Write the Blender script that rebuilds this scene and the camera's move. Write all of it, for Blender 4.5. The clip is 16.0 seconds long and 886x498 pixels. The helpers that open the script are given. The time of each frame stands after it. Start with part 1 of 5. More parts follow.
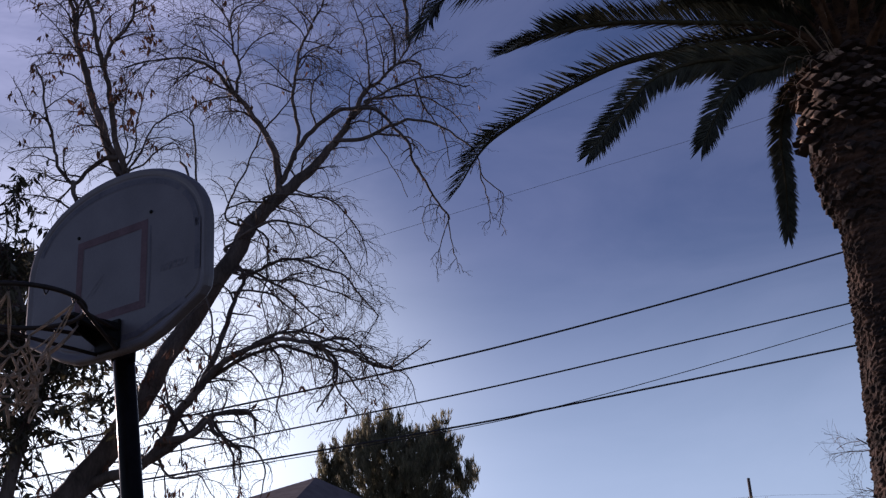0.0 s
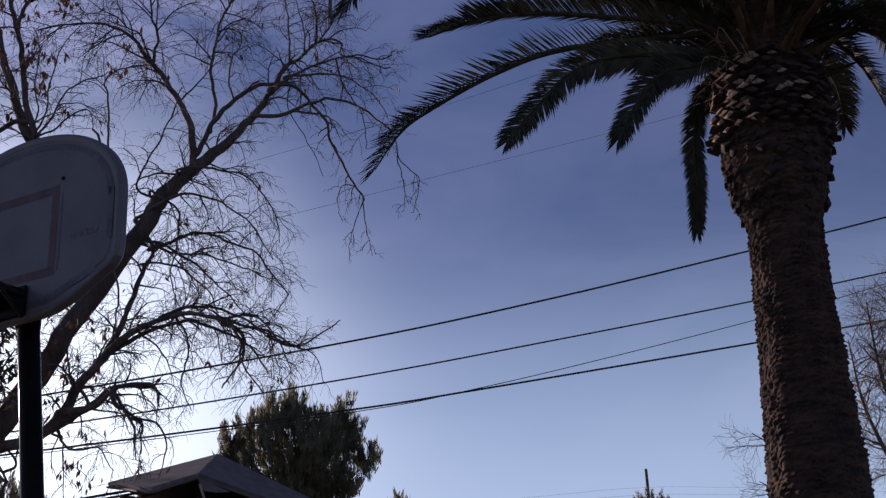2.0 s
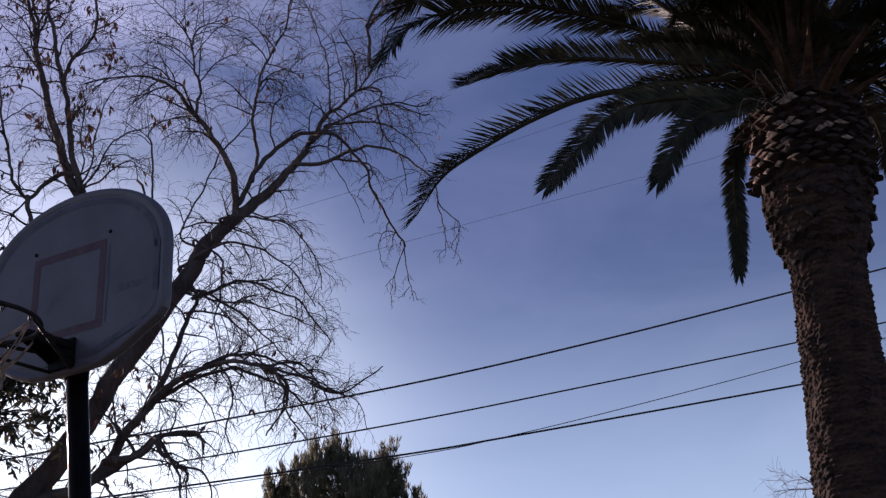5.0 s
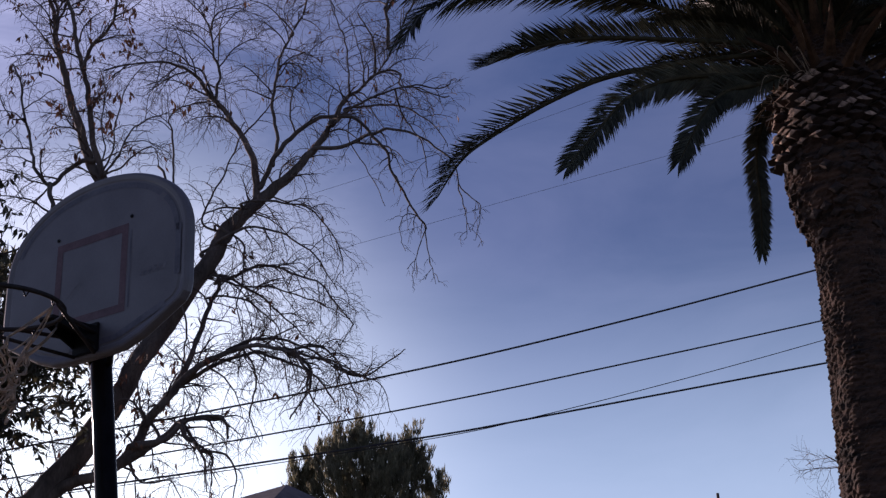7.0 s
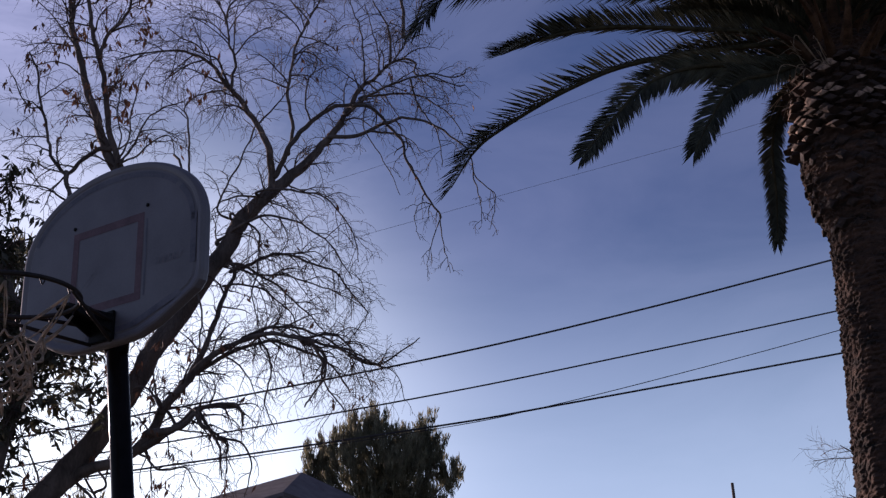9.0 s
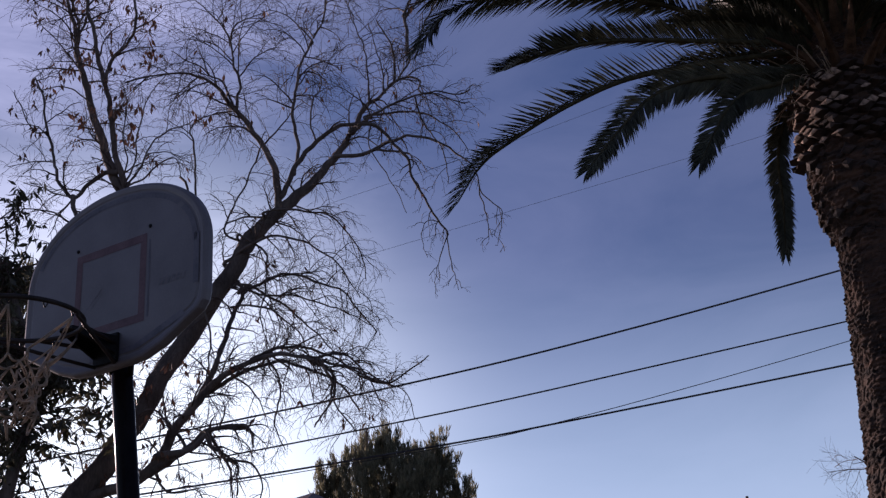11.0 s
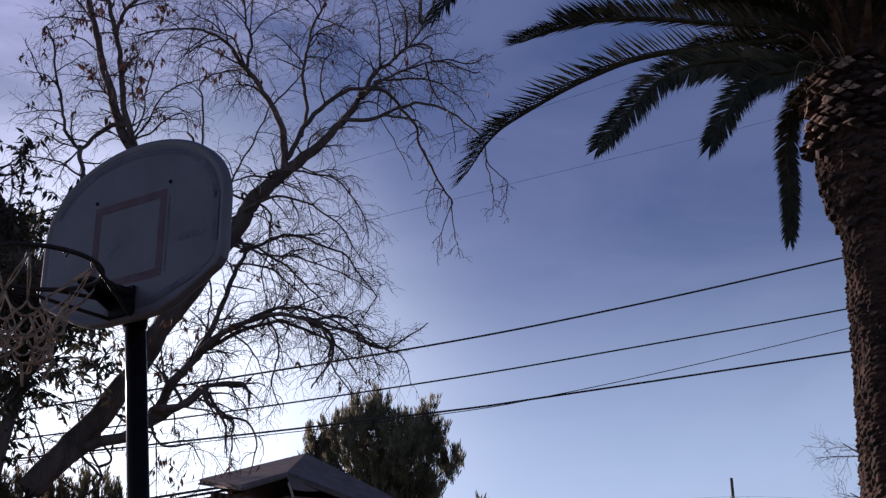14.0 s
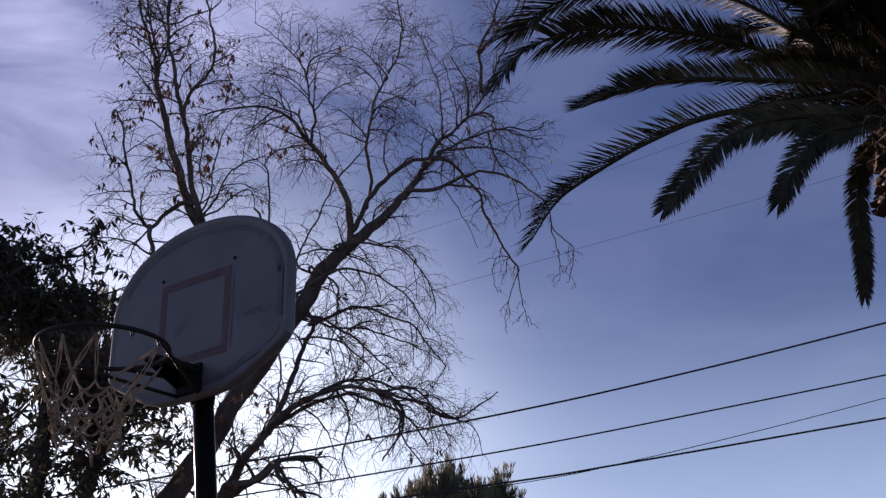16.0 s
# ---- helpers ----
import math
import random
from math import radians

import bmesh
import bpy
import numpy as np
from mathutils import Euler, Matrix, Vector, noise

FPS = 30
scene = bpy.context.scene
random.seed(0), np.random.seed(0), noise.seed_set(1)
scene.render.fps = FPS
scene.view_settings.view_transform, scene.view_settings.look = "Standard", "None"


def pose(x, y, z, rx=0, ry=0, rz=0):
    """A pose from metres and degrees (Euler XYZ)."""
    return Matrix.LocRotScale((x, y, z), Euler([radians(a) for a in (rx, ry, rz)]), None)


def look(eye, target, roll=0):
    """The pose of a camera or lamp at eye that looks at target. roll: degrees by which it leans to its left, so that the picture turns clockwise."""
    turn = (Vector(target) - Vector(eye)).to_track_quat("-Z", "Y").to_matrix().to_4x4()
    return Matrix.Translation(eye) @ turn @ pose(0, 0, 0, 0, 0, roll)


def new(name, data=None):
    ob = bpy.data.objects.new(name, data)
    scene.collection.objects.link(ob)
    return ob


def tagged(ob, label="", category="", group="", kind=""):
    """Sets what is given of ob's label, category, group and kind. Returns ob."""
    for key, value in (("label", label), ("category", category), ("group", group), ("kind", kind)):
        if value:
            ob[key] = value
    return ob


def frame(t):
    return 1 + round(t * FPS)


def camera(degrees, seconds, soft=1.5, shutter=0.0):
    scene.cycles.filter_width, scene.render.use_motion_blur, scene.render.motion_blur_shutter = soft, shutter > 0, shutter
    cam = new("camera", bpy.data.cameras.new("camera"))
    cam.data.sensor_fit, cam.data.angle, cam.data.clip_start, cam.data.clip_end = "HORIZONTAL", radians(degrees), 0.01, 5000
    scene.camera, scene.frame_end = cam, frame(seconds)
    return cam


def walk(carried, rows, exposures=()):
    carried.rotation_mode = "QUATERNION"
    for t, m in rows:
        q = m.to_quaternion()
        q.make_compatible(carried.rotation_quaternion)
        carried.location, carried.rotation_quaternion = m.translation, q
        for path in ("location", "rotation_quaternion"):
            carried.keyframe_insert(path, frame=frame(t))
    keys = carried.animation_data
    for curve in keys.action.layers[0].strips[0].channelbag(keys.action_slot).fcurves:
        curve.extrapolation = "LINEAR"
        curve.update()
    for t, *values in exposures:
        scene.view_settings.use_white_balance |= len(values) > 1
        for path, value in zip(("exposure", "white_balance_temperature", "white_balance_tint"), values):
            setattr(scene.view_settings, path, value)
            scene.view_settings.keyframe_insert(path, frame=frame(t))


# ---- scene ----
cam = camera(39.24, 16.0, soft=1.35)
EYE = 1.45
EXPOSURE, KELVIN, TINT = 0.02, 5500, 32
# seconds, place in metres from the first eye, and turn in degrees
ROWS = [
    (0.0, 0.0000, 0.0000, 0.0000, 112.216, 3.331, 1.359),
    (0.5, -0.0129, 0.0338, 0.0065, 111.525, 2.435, -0.335),
    (1.0, -0.0139, -0.0012, -0.0022, 111.245, 2.298, -2.239),
    (1.5, -0.0055, -0.0066, -0.0005, 111.482, 3.297, -2.678),
    (2.0, -0.0144, -0.0146, -0.0082, 111.203, 2.418, -3.378),
    (2.5, -0.0043, -0.0356, -0.0120, 111.667, 1.929, -3.763),
    (3.0, 0.0019, -0.0537, -0.0138, 112.360, 3.206, -3.273),
    (3.5, -0.0137, -0.0441, -0.0118, 112.571, 2.447, -3.220),
    (4.0, -0.0152, -0.0580, -0.0121, 112.988, 2.825, -2.383),
    (4.5, -0.0145, -0.0617, -0.0119, 113.320, 2.576, -1.730),
    (7.0, -0.0162, -0.0428, -0.0132, 112.585, 2.651, -0.164),
    (7.5, -0.0155, -0.0558, -0.0168, 111.971, 2.079, -0.317),
    (8.0, -0.0242, -0.0492, -0.0156, 111.852, 1.578, -0.134),
    (8.5, -0.0259, -0.0476, -0.0152, 111.910, 1.858, 0.185),
    (9.0, -0.0128, -0.0535, -0.0148, 112.091, 2.249, 0.420),
    (9.5, -0.0081, -0.0482, -0.0170, 112.542, 2.539, 0.664),
    (12.0, 0.0158, -0.0229, -0.0144, 112.982, 3.180, 1.329),
    (12.5, -0.0379, -0.0481, -0.0267, 111.942, 2.109, 0.160),
    (13.0, -0.0689, -0.0614, -0.0240, 111.150, 1.090, -0.462),
    (13.5, -0.0778, -0.0760, -0.0199, 111.347, -0.105, -0.972),
    (14.0, -0.0699, -0.0746, -0.0271, 111.456, 0.493, 0.015),
    (14.5, -0.0741, -0.0602, -0.0224, 112.358, 0.515, 0.084),
    (15.0, -0.0703, -0.0567, -0.0236, 113.268, 0.191, 1.088),
    (15.5, -0.0636, -0.0514, -0.0176, 113.879, 0.386, 2.444),
    (16.0, -0.0562, -0.0370, -0.0088, 114.640, 0.865, 3.566),
]
walk(cam, [(t, pose(x, y, EYE + z, rx, ry, rz)) for t, x, y, z, rx, ry, rz in ROWS], exposures=[(t, EXPOSURE + d, KELVIN, TINT) for t, d in ((0.0, -0.04), (3.0, -0.08), (4.5, 0.12), (7.0, 0.10), (14.0, 0.06), (16.0, 0.13))])

# ---- world, sun ----
SUN_WAY = Vector((-0.653, 0.726, 0.216)).normalized()
SUN_EL = math.asin(SUN_WAY.z)
SUN_AZ = math.atan2(SUN_WAY.x, SUN_WAY.y)

world = bpy.data.worlds.new("evening_sky")
scene.world = world
world.use_nodes = True
wn, wl = world.node_tree.nodes, world.node_tree.links
wn.clear()
w_out = wn.new("ShaderNodeOutputWorld")
w_bg = wn.new("ShaderNodeBackground")
w_sky = wn.new("ShaderNodeTexSky")
w_sky.sky_type = "NISHITA"
w_sky.sun_disc = False
w_sky.sun_elevation = SUN_EL
w_sky.sun_rotation = SUN_AZ
w_sky.air_density = 1.15
w_sky.dust_density = 0.5
w_sky.ozone_density = 4.0
w_bg.inputs["Strength"].default_value = 0.0535
# thin veils of cloud that thicken towards the west
w_geo = wn.new("ShaderNodeTexCoord")
w_map = wn.new("ShaderNodeMapping")
w_map.inputs["Scale"].default_value = (2.2, 2.2, 6.0)
w_noise = wn.new("ShaderNodeTexNoise")
w_noise.inputs["Scale"].default_value = 1.6
w_noise.inputs["Detail"].default_value = 7.0
w_noise.inputs["Roughness"].default_value = 0.55
w_noise.inputs["Distortion"].default_value = 0.5
w_ramp = wn.new("ShaderNodeMapRange")
w_ramp.inputs["From Min"].default_value = 0.36
w_ramp.inputs["From Max"].default_value = 0.70
w_dot = wn.new("ShaderNodeVectorMath")
w_dot.operation = "DOT_PRODUCT"
w_dot.inputs[1].default_value = Vector((-0.378, 0.797, 0.470)).normalized()
w_near = wn.new("ShaderNodeMapRange")
w_near.inputs["From Min"].default_value = 0.93
w_near.inputs["From Max"].default_value = 1.0
w_near.inputs["To Min"].default_value = 0.065
w_near.inputs["To Max"].default_value = 0.62
w_mul = wn.new("ShaderNodeMath")
w_mul.operation = "MULTIPLY"
# a bright bank of the same veil lies beside the sun and along the horizon
w_sun = wn.new("ShaderNodeVectorMath")
w_sun.operation = "DOT_PRODUCT"
w_sun.inputs[1].default_value = Vector((-0.26, 0.922, 0.205)).normalized()
w_glow = wn.new("ShaderNodeMapRange")
w_glow.inputs["From Min"].default_value = 0.900
w_glow.inputs["From Max"].default_value = 1.0
w_glow.inputs["To Max"].default_value = 1.0
w_pow = wn.new("ShaderNodeMath")
w_pow.operation = "POWER"
w_pow.inputs[1].default_value = 4.6
w_cap = wn.new("ShaderNodeMath")
w_cap.operation = "MULTIPLY"
w_cap.inputs[1].default_value = 0.95
w_sep = wn.new("ShaderNodeSeparateXYZ")
w_low = wn.new("ShaderNodeMapRange")
w_low.interpolation_type = "SMOOTHSTEP"
w_low.inputs["From Min"].default_value = 0.41
w_low.inputs["From Max"].default_value = 0.12
w_low.inputs["To Min"].default_value = 0.0
w_low.inputs["To Max"].default_value = 0.41
w_mix2 = wn.new("ShaderNodeMix")
w_mix2.data_type = "RGBA"
w_mix2.inputs["B"].default_value = (25.4, 27.2, 23.2, 1)
w_mix0 = wn.new("ShaderNodeMix")
w_mix0.data_type = "RGBA"
w_mix0.inputs["B"].default_value = (18.8, 18.6, 20.2, 1)
w_mix = wn.new("ShaderNodeMix")
w_mix.data_type = "RGBA"
w_mix.inputs["B"].default_value = (15.2, 19.0, 18.9, 1)
wl.new(w_geo.outputs["Generated"], w_sun.inputs[0])
wl.new(w_sun.outputs["Value"], w_glow.inputs["Value"])
wl.new(w_geo.outputs["Generated"], w_sep.inputs[0])
wl.new(w_sep.outputs["Z"], w_low.inputs["Value"])
wl.new(w_glow.outputs["Result"], w_pow.inputs[0])
wl.new(w_pow.outputs["Value"], w_cap.inputs[0])
wl.new(w_cap.outputs["Value"], w_mix2.inputs["Factor"])
wl.new(w_mul.outputs["Value"], w_mix0.inputs["Factor"])
wl.new(w_low.outputs["Result"], w_mix.inputs["Factor"])
wl.new(w_geo.outputs["Generated"], w_map.inputs["Vector"])
wl.new(w_map.outputs["Vector"], w_noise.inputs["Vector"])
wl.new(w_noise.outputs["Fac"], w_ramp.inputs["Value"])
wl.new(w_geo.outputs["Generated"], w_dot.inputs[0])
wl.new(w_dot.outputs["Value"], w_near.inputs["Value"])
wl.new(w_ramp.outputs["Result"], w_mul.inputs[0])
wl.new(w_near.outputs["Result"], w_mul.inputs[1])
# a faint violet cast of high haze
w_cast = wn.new("ShaderNodeMix")
w_cast.data_type = "RGBA"
w_cast.blend_type = "MULTIPLY"
w_cast.inputs["Factor"].default_value = 1.0
w_cast.inputs["B"].default_value = (1.46, 1.1, 1.06, 1)
wl.new(w_sky.outputs["Color"], w_cast.inputs["A"])
wl.new(w_cast.outputs["Result"], w_mix0.inputs["A"])
wl.new(w_mix0.outputs["Result"], w_mix.inputs["A"])
wl.new(w_mix.outputs["Result"], w_mix2.inputs["A"])
wl.new(w_mix2.outputs["Result"], w_bg.inputs["Color"])
wl.new(w_bg.outputs["Background"], w_out.inputs["Surface"])

sun = new("sun", bpy.data.lights.new("sun", "SUN"))
sun.data.energy = 5.0
sun.data.angle = radians(0.5)
sun.data.color = (1.0, 0.76, 0.52)
sun.matrix_world = look(SUN_WAY * 50, (0, 0, 0))


# ---- materials ----
def material(name, dark, light, scale=8.0, rough=0.8, bump=0.3, metal=0.0, fine=60.0, spread=0.25, stretch=(1, 1, 1), depth=0.01, through_light=0.0, gloss=0.5):
    """A surface with colour varying at two scales, relief and a little change from piece to piece."""
    m = bpy.data.materials.new(name)
    m.use_nodes = True
    n, l = m.node_tree.nodes, m.node_tree.links
    b = n["Principled BSDF"]
    co = n.new("ShaderNodeTexCoord")
    mp = n.new("ShaderNodeMapping")
    mp.inputs["Scale"].default_value = stretch
    big, small = n.new("ShaderNodeTexNoise"), n.new("ShaderNodeTexNoise")
    big.inputs["Scale"].default_value, small.inputs["Scale"].default_value = scale, fine
    big.inputs["Detail"].default_value, small.inputs["Detail"].default_value = 5, 3
    add = n.new("ShaderNodeMath")
    add.operation = "MULTIPLY_ADD"
    add.inputs[1].default_value = 0.35
    ramp = n.new("ShaderNodeMapRange")
    ramp.inputs["From Min"].default_value, ramp.inputs["From Max"].default_value = 0.45, 0.9
    mix = n.new("ShaderNodeMix")
    mix.data_type = "RGBA"
    mix.inputs["A"].default_value, mix.inputs["B"].default_value = (*dark, 1), (*light, 1)
    info = n.new("ShaderNodeObjectInfo")
    isle = n.new("ShaderNodeNewGeometry")
    both = n.new("ShaderNodeMath")
    both.operation = "ADD"
    vary = n.new("ShaderNodeMapRange")
    vary.inputs["From Max"].default_value = 2.0
    vary.inputs["To Min"].default_value, vary.inputs["To Max"].default_value = 1 - spread, 1 + spread
    hsv = n.new("ShaderNodeHueSaturation")
    bp = n.new("ShaderNodeBump")
    bp.inputs["Strength"].default_value, bp.inputs["Distance"].default_value = bump, depth
    l.new(co.outputs["Object"], mp.inputs["Vector"])
    l.new(mp.outputs["Vector"], big.inputs["Vector"])
    l.new(mp.outputs["Vector"], small.inputs["Vector"])
    l.new(small.outputs["Fac"], add.inputs[0])
    l.new(big.outputs["Fac"], add.inputs[2])
    l.new(add.outputs["Value"], ramp.inputs["Value"])
    l.new(ramp.outputs["Result"], mix.inputs["Factor"])
    l.new(info.outputs["Random"], both.inputs[0])
    l.new(isle.outputs["Random Per Island"], both.inputs[1])
    l.new(both.outputs["Value"], vary.inputs["Value"])
    l.new(mix.outputs["Result"], hsv.inputs["Color"])
    l.new(vary.outputs["Result"], hsv.inputs["Value"])
    l.new(hsv.outputs["Color"], b.inputs["Base Color"])
    l.new(add.outputs["Value"], bp.inputs["Height"])
    l.new(bp.outputs["Normal"], b.inputs["Normal"])
    b.inputs["Roughness"].default_value = rough
    b.inputs["Metallic"].default_value = metal
    b.inputs["Specular IOR Level"].default_value = gloss
    if through_light:
        tr, ms = n.new("ShaderNodeBsdfTranslucent"), n.new("ShaderNodeMixShader")
        ms.inputs["Fac"].default_value = through_light
        l.new(hsv.outputs["Color"], tr.inputs["Color"])
        l.new(b.outputs["BSDF"], ms.inputs[1])
        l.new(tr.outputs["BSDF"], ms.inputs[2])
        l.new(ms.outputs["Shader"], n["Material Output"].inputs["Surface"])
    return m


GROUND = material("dry_lawn", (0.06, 0.055, 0.035), (0.15, 0.13, 0.085), 0.6, 0.95, 0.6, fine=30)
BARK = material("grey_brown_bark", (0.045, 0.036, 0.032), (0.14, 0.112, 0.098), 5, 0.9, 0.8, fine=40, stretch=(1, 1, 0.3), depth=0.03)
TWIG_BROWN = material("pale_brown_twig", (0.08, 0.055, 0.04), (0.20, 0.14, 0.095), 9, 0.85, 0.2)
TWIG = material("twig_bark", (0.05, 0.034, 0.03), (0.11, 0.075, 0.06), 9, 0.85, 0.2)
DRY_LEAF = material("dry_leaf", (0.07, 0.036, 0.022), (0.19, 0.09, 0.052), 6, 0.7, 0.2, spread=0.4, through_light=0.2)
GREEN_LEAF = material("dark_green_leaf", (0.04, 0.042, 0.026), (0.11, 0.105, 0.065), 5, 0.34, 0.2, spread=0.5, through_light=0.5)
PINE_LEAF = material("grey_green_needle", (0.07, 0.072, 0.045), (0.25, 0.235, 0.15), 2, 0.6, 0.2, spread=0.6, through_light=0.6)
PALM_LEAF = material("palm_leaflet", (0.022, 0.024, 0.017), (0.07, 0.072, 0.05), 6, 0.5, 0.15, spread=0.4, through_light=0.14, gloss=0.14)
PALM_RIB = material("palm_rib", (0.02, 0.018, 0.010), (0.065, 0.054, 0.028), 10, 0.85, 0.2, gloss=0.15)
PALM_TRUNK = material("palm_fibre", (0.004, 0.003, 0.003), (0.10, 0.052, 0.031), 3.2, 0.95, 0.9, fine=30, stretch=(1, 1, 4.5), depth=0.03)
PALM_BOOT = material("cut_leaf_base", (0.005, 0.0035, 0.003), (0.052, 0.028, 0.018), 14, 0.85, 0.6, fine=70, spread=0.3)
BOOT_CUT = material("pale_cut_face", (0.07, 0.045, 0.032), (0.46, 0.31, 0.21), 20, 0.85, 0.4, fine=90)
# white plastic set to dark grey: the face's shade is put into its colour
BOARD = material("scuffed_white_plastic_shaded", (0.09, 0.084, 0.096), (0.13, 0.122, 0.138), 5, 0.45, 0.12, fine=110, spread=0.02, depth=0.003)
RED_PAINT = material("faded_red_paint", (0.060, 0.026, 0.036), (0.115, 0.062, 0.075), 10, 0.6, 0.2, fine=80, spread=0.05)
BLUE_PAINT = material("worn_blue_paint", (0.045, 0.045, 0.068), (0.115, 0.112, 0.138), 9, 0.6, 0.2, fine=70, spread=0.05)
BLACK_STEEL = material("black_powder_coat", (0.006, 0.006, 0.007), (0.014, 0.014, 0.015), 12, 0.55, 0.15, fine=120, spread=0.05, gloss=0.1)
RIM_STEEL = material("dark_rim_steel", (0.010, 0.008, 0.008), (0.028, 0.02, 0.018), 14, 0.6, 0.3, fine=90, spread=0.05, gloss=0.25)
FADED_PAINT = material("faded_grey_paint", (0.06, 0.058, 0.076), (0.13, 0.125, 0.145), 40, 0.6, 0.2, fine=120, spread=0.05)
POLE_PAINT = material("black_gloss_paint", (0.004, 0.0035, 0.0045), (0.009, 0.008, 0.010), 12, 0.09, 0.0, fine=120, spread=0.05, gloss=0.04)
CORD = material("weathered_net_cord", (0.22, 0.18, 0.14), (0.46, 0.385, 0.31), 30, 0.9, 0.5, fine=200, through_light=0.4)
CABLE = material("black_cable", (0.015, 0.015, 0.017), (0.035, 0.035, 0.04), 4, 0.6, 0.2)
SHINGLE = material("grey_shingle", (0.09, 0.08, 0.088), (0.17, 0.15, 0.165), 6, 0.9, 0.6, fine=50)
FASCIA = material("brown_fascia", (0.06, 0.045, 0.04), (0.12, 0.09, 0.08), 6, 0.7, 0.3)
STUCCO = material("tan_stucco", (0.20, 0.16, 0.12), (0.34, 0.28, 0.21), 4, 0.9, 0.5)
WHITE_TRIM = material("white_trim", (0.6, 0.6, 0.6), (0.8, 0.8, 0.8), 6, 0.6, 0.1)
DRY_FIBRE = material("pale_dry_fibre", (0.16, 0.11, 0.065), (0.48, 0.38, 0.26), 9, 0.8, 0.3, spread=0.4)
PALM_STALK = material("dry_palm_stalk", (0.025, 0.014, 0.008), (0.12, 0.066, 0.036), 9, 0.85, 0.4, spread=0.5, gloss=0.2)
POLE_WOOD = material("weathered_pole_wood", (0.06, 0.045, 0.035), (0.14, 0.10, 0.08), 5, 0.9, 0.5)


# ---- building helpers ----
def thing(name, place, label, category, group="", kind=""):
    ob = new(name)
    ob.location = place
    bpy.context.view_layer.update()
    return tagged(ob, label, category, group, kind)


def put(name, verts, faces, mat, parent=None, label="", smooth=False, kind=""):
    """One mesh object from world coordinates, as a part of parent."""
    me = bpy.data.meshes.new(name)
    base = Vector((0, 0, 0))
    up = parent
    while up is not None:
        base += up.location
        up = up.parent
    me.from_pydata([tuple(Vector(v) - base) for v in verts], [], faces)
    if smooth:
        me.polygons.foreach_set("use_smooth", [True] * len(me.polygons))
    me.materials.append(mat)
    me.update()
    ob = new(name, me)
    ob.parent = parent
    return tagged(ob, label, kind=kind)


def part(name, bm, mat, parent, label="", smooth=False):
    """Links a bmesh in world coordinates as one mesh under a thing."""
    bm.verts.ensure_lookup_table()
    vs = [v.co.copy() for v in bm.verts]
    for i, v in enumerate(bm.verts):
        v.index = i
    fs = [[v.index for v in f.verts] for f in bm.faces]
    bm.free()
    return put(name, vs, fs, mat, parent, label, smooth)


def spline(points, per=6):
    """A smooth line through the points."""
    p = [Vector(q) for q in points]
    p = [2 * p[0] - p[1]] + p + [2 * p[-1] - p[-2]]
    out = []
    for i in range(1, len(p) - 2):
        a, b, c, d = p[i - 1:i + 3]
        for k in range(per):
            t = k / per
            out.append(0.5 * (2 * b + (c - a) * t + (2 * a - 5 * b + 4 * c - d) * t * t + (3 * b - a - 3 * c + d) * t ** 3))
    out.append(p[-2])
    return out


def tube(verts, faces, pts, radii, sides=6, rough=0.0, cap=True):
    """Adds a tapered tube along pts."""
    base = len(verts)
    ref = Vector((0.31, 0.17, 0.93))
    for i, q in enumerate(pts):
        t = (pts[min(i + 1, len(pts) - 1)] - pts[max(i - 1, 0)])
        t = t.normalized() if t.length > 1e-9 else Vector((0, 0, 1))
        a = t.cross(ref)
        a = a.normalized() if a.length > 0.05 else t.orthogonal().normalized()
        b = t.cross(a)
        for k in range(sides):
            w = 2 * math.pi * k / sides
            r = radii[i] * (1 + rough * noise.noise(q * 3 + Vector((math.cos(w), math.sin(w), 0)) * 1.3)) if rough else radii[i]
            verts.append(q + (a * math.cos(w) + b * math.sin(w)) * r)
    for i in range(len(pts) - 1):
        for k in range(sides):
            k2 = (k + 1) % sides
            u, v = base + i * sides, base + (i + 1) * sides
            faces.append((u + k, u + k2, v + k2, v + k))
    if cap:
        faces.append(tuple(range(base + sides - 1, base - 1, -1)))
        faces.append(tuple(range(base + (len(pts) - 1) * sides, base + len(pts) * sides)))


def box(bm, cx, cy, cz, sx, sy, sz, m=None, bevel=0.0):
    r = bmesh.ops.create_cube(bm, size=1.0)
    vs = r["verts"]
    bmesh.ops.scale(bm, verts=vs, vec=(sx, sy, sz))
    bmesh.ops.translate(bm, verts=vs, vec=(cx, cy, cz))
    if bevel:
        es = list({e for v in vs for e in v.link_edges})
        rr = bmesh.ops.bevel(bm, geom=es, offset=bevel, segments=2, affect="EDGES")
        vs = list({v for f in rr["faces"] for v in f.verts} | {v for v in vs if v.is_valid})
    if m is not None:
        bmesh.ops.transform(bm, matrix=m, verts=[v for v in vs if v.is_valid])


def frand(a, b):
    return random.uniform(a, b)


def rand_dir():
    while True:
        v = Vector((frand(-1, 1), frand(-1, 1), frand(-1, 1)))
        if 0.05 < v.length < 1:
            return v.normalized()


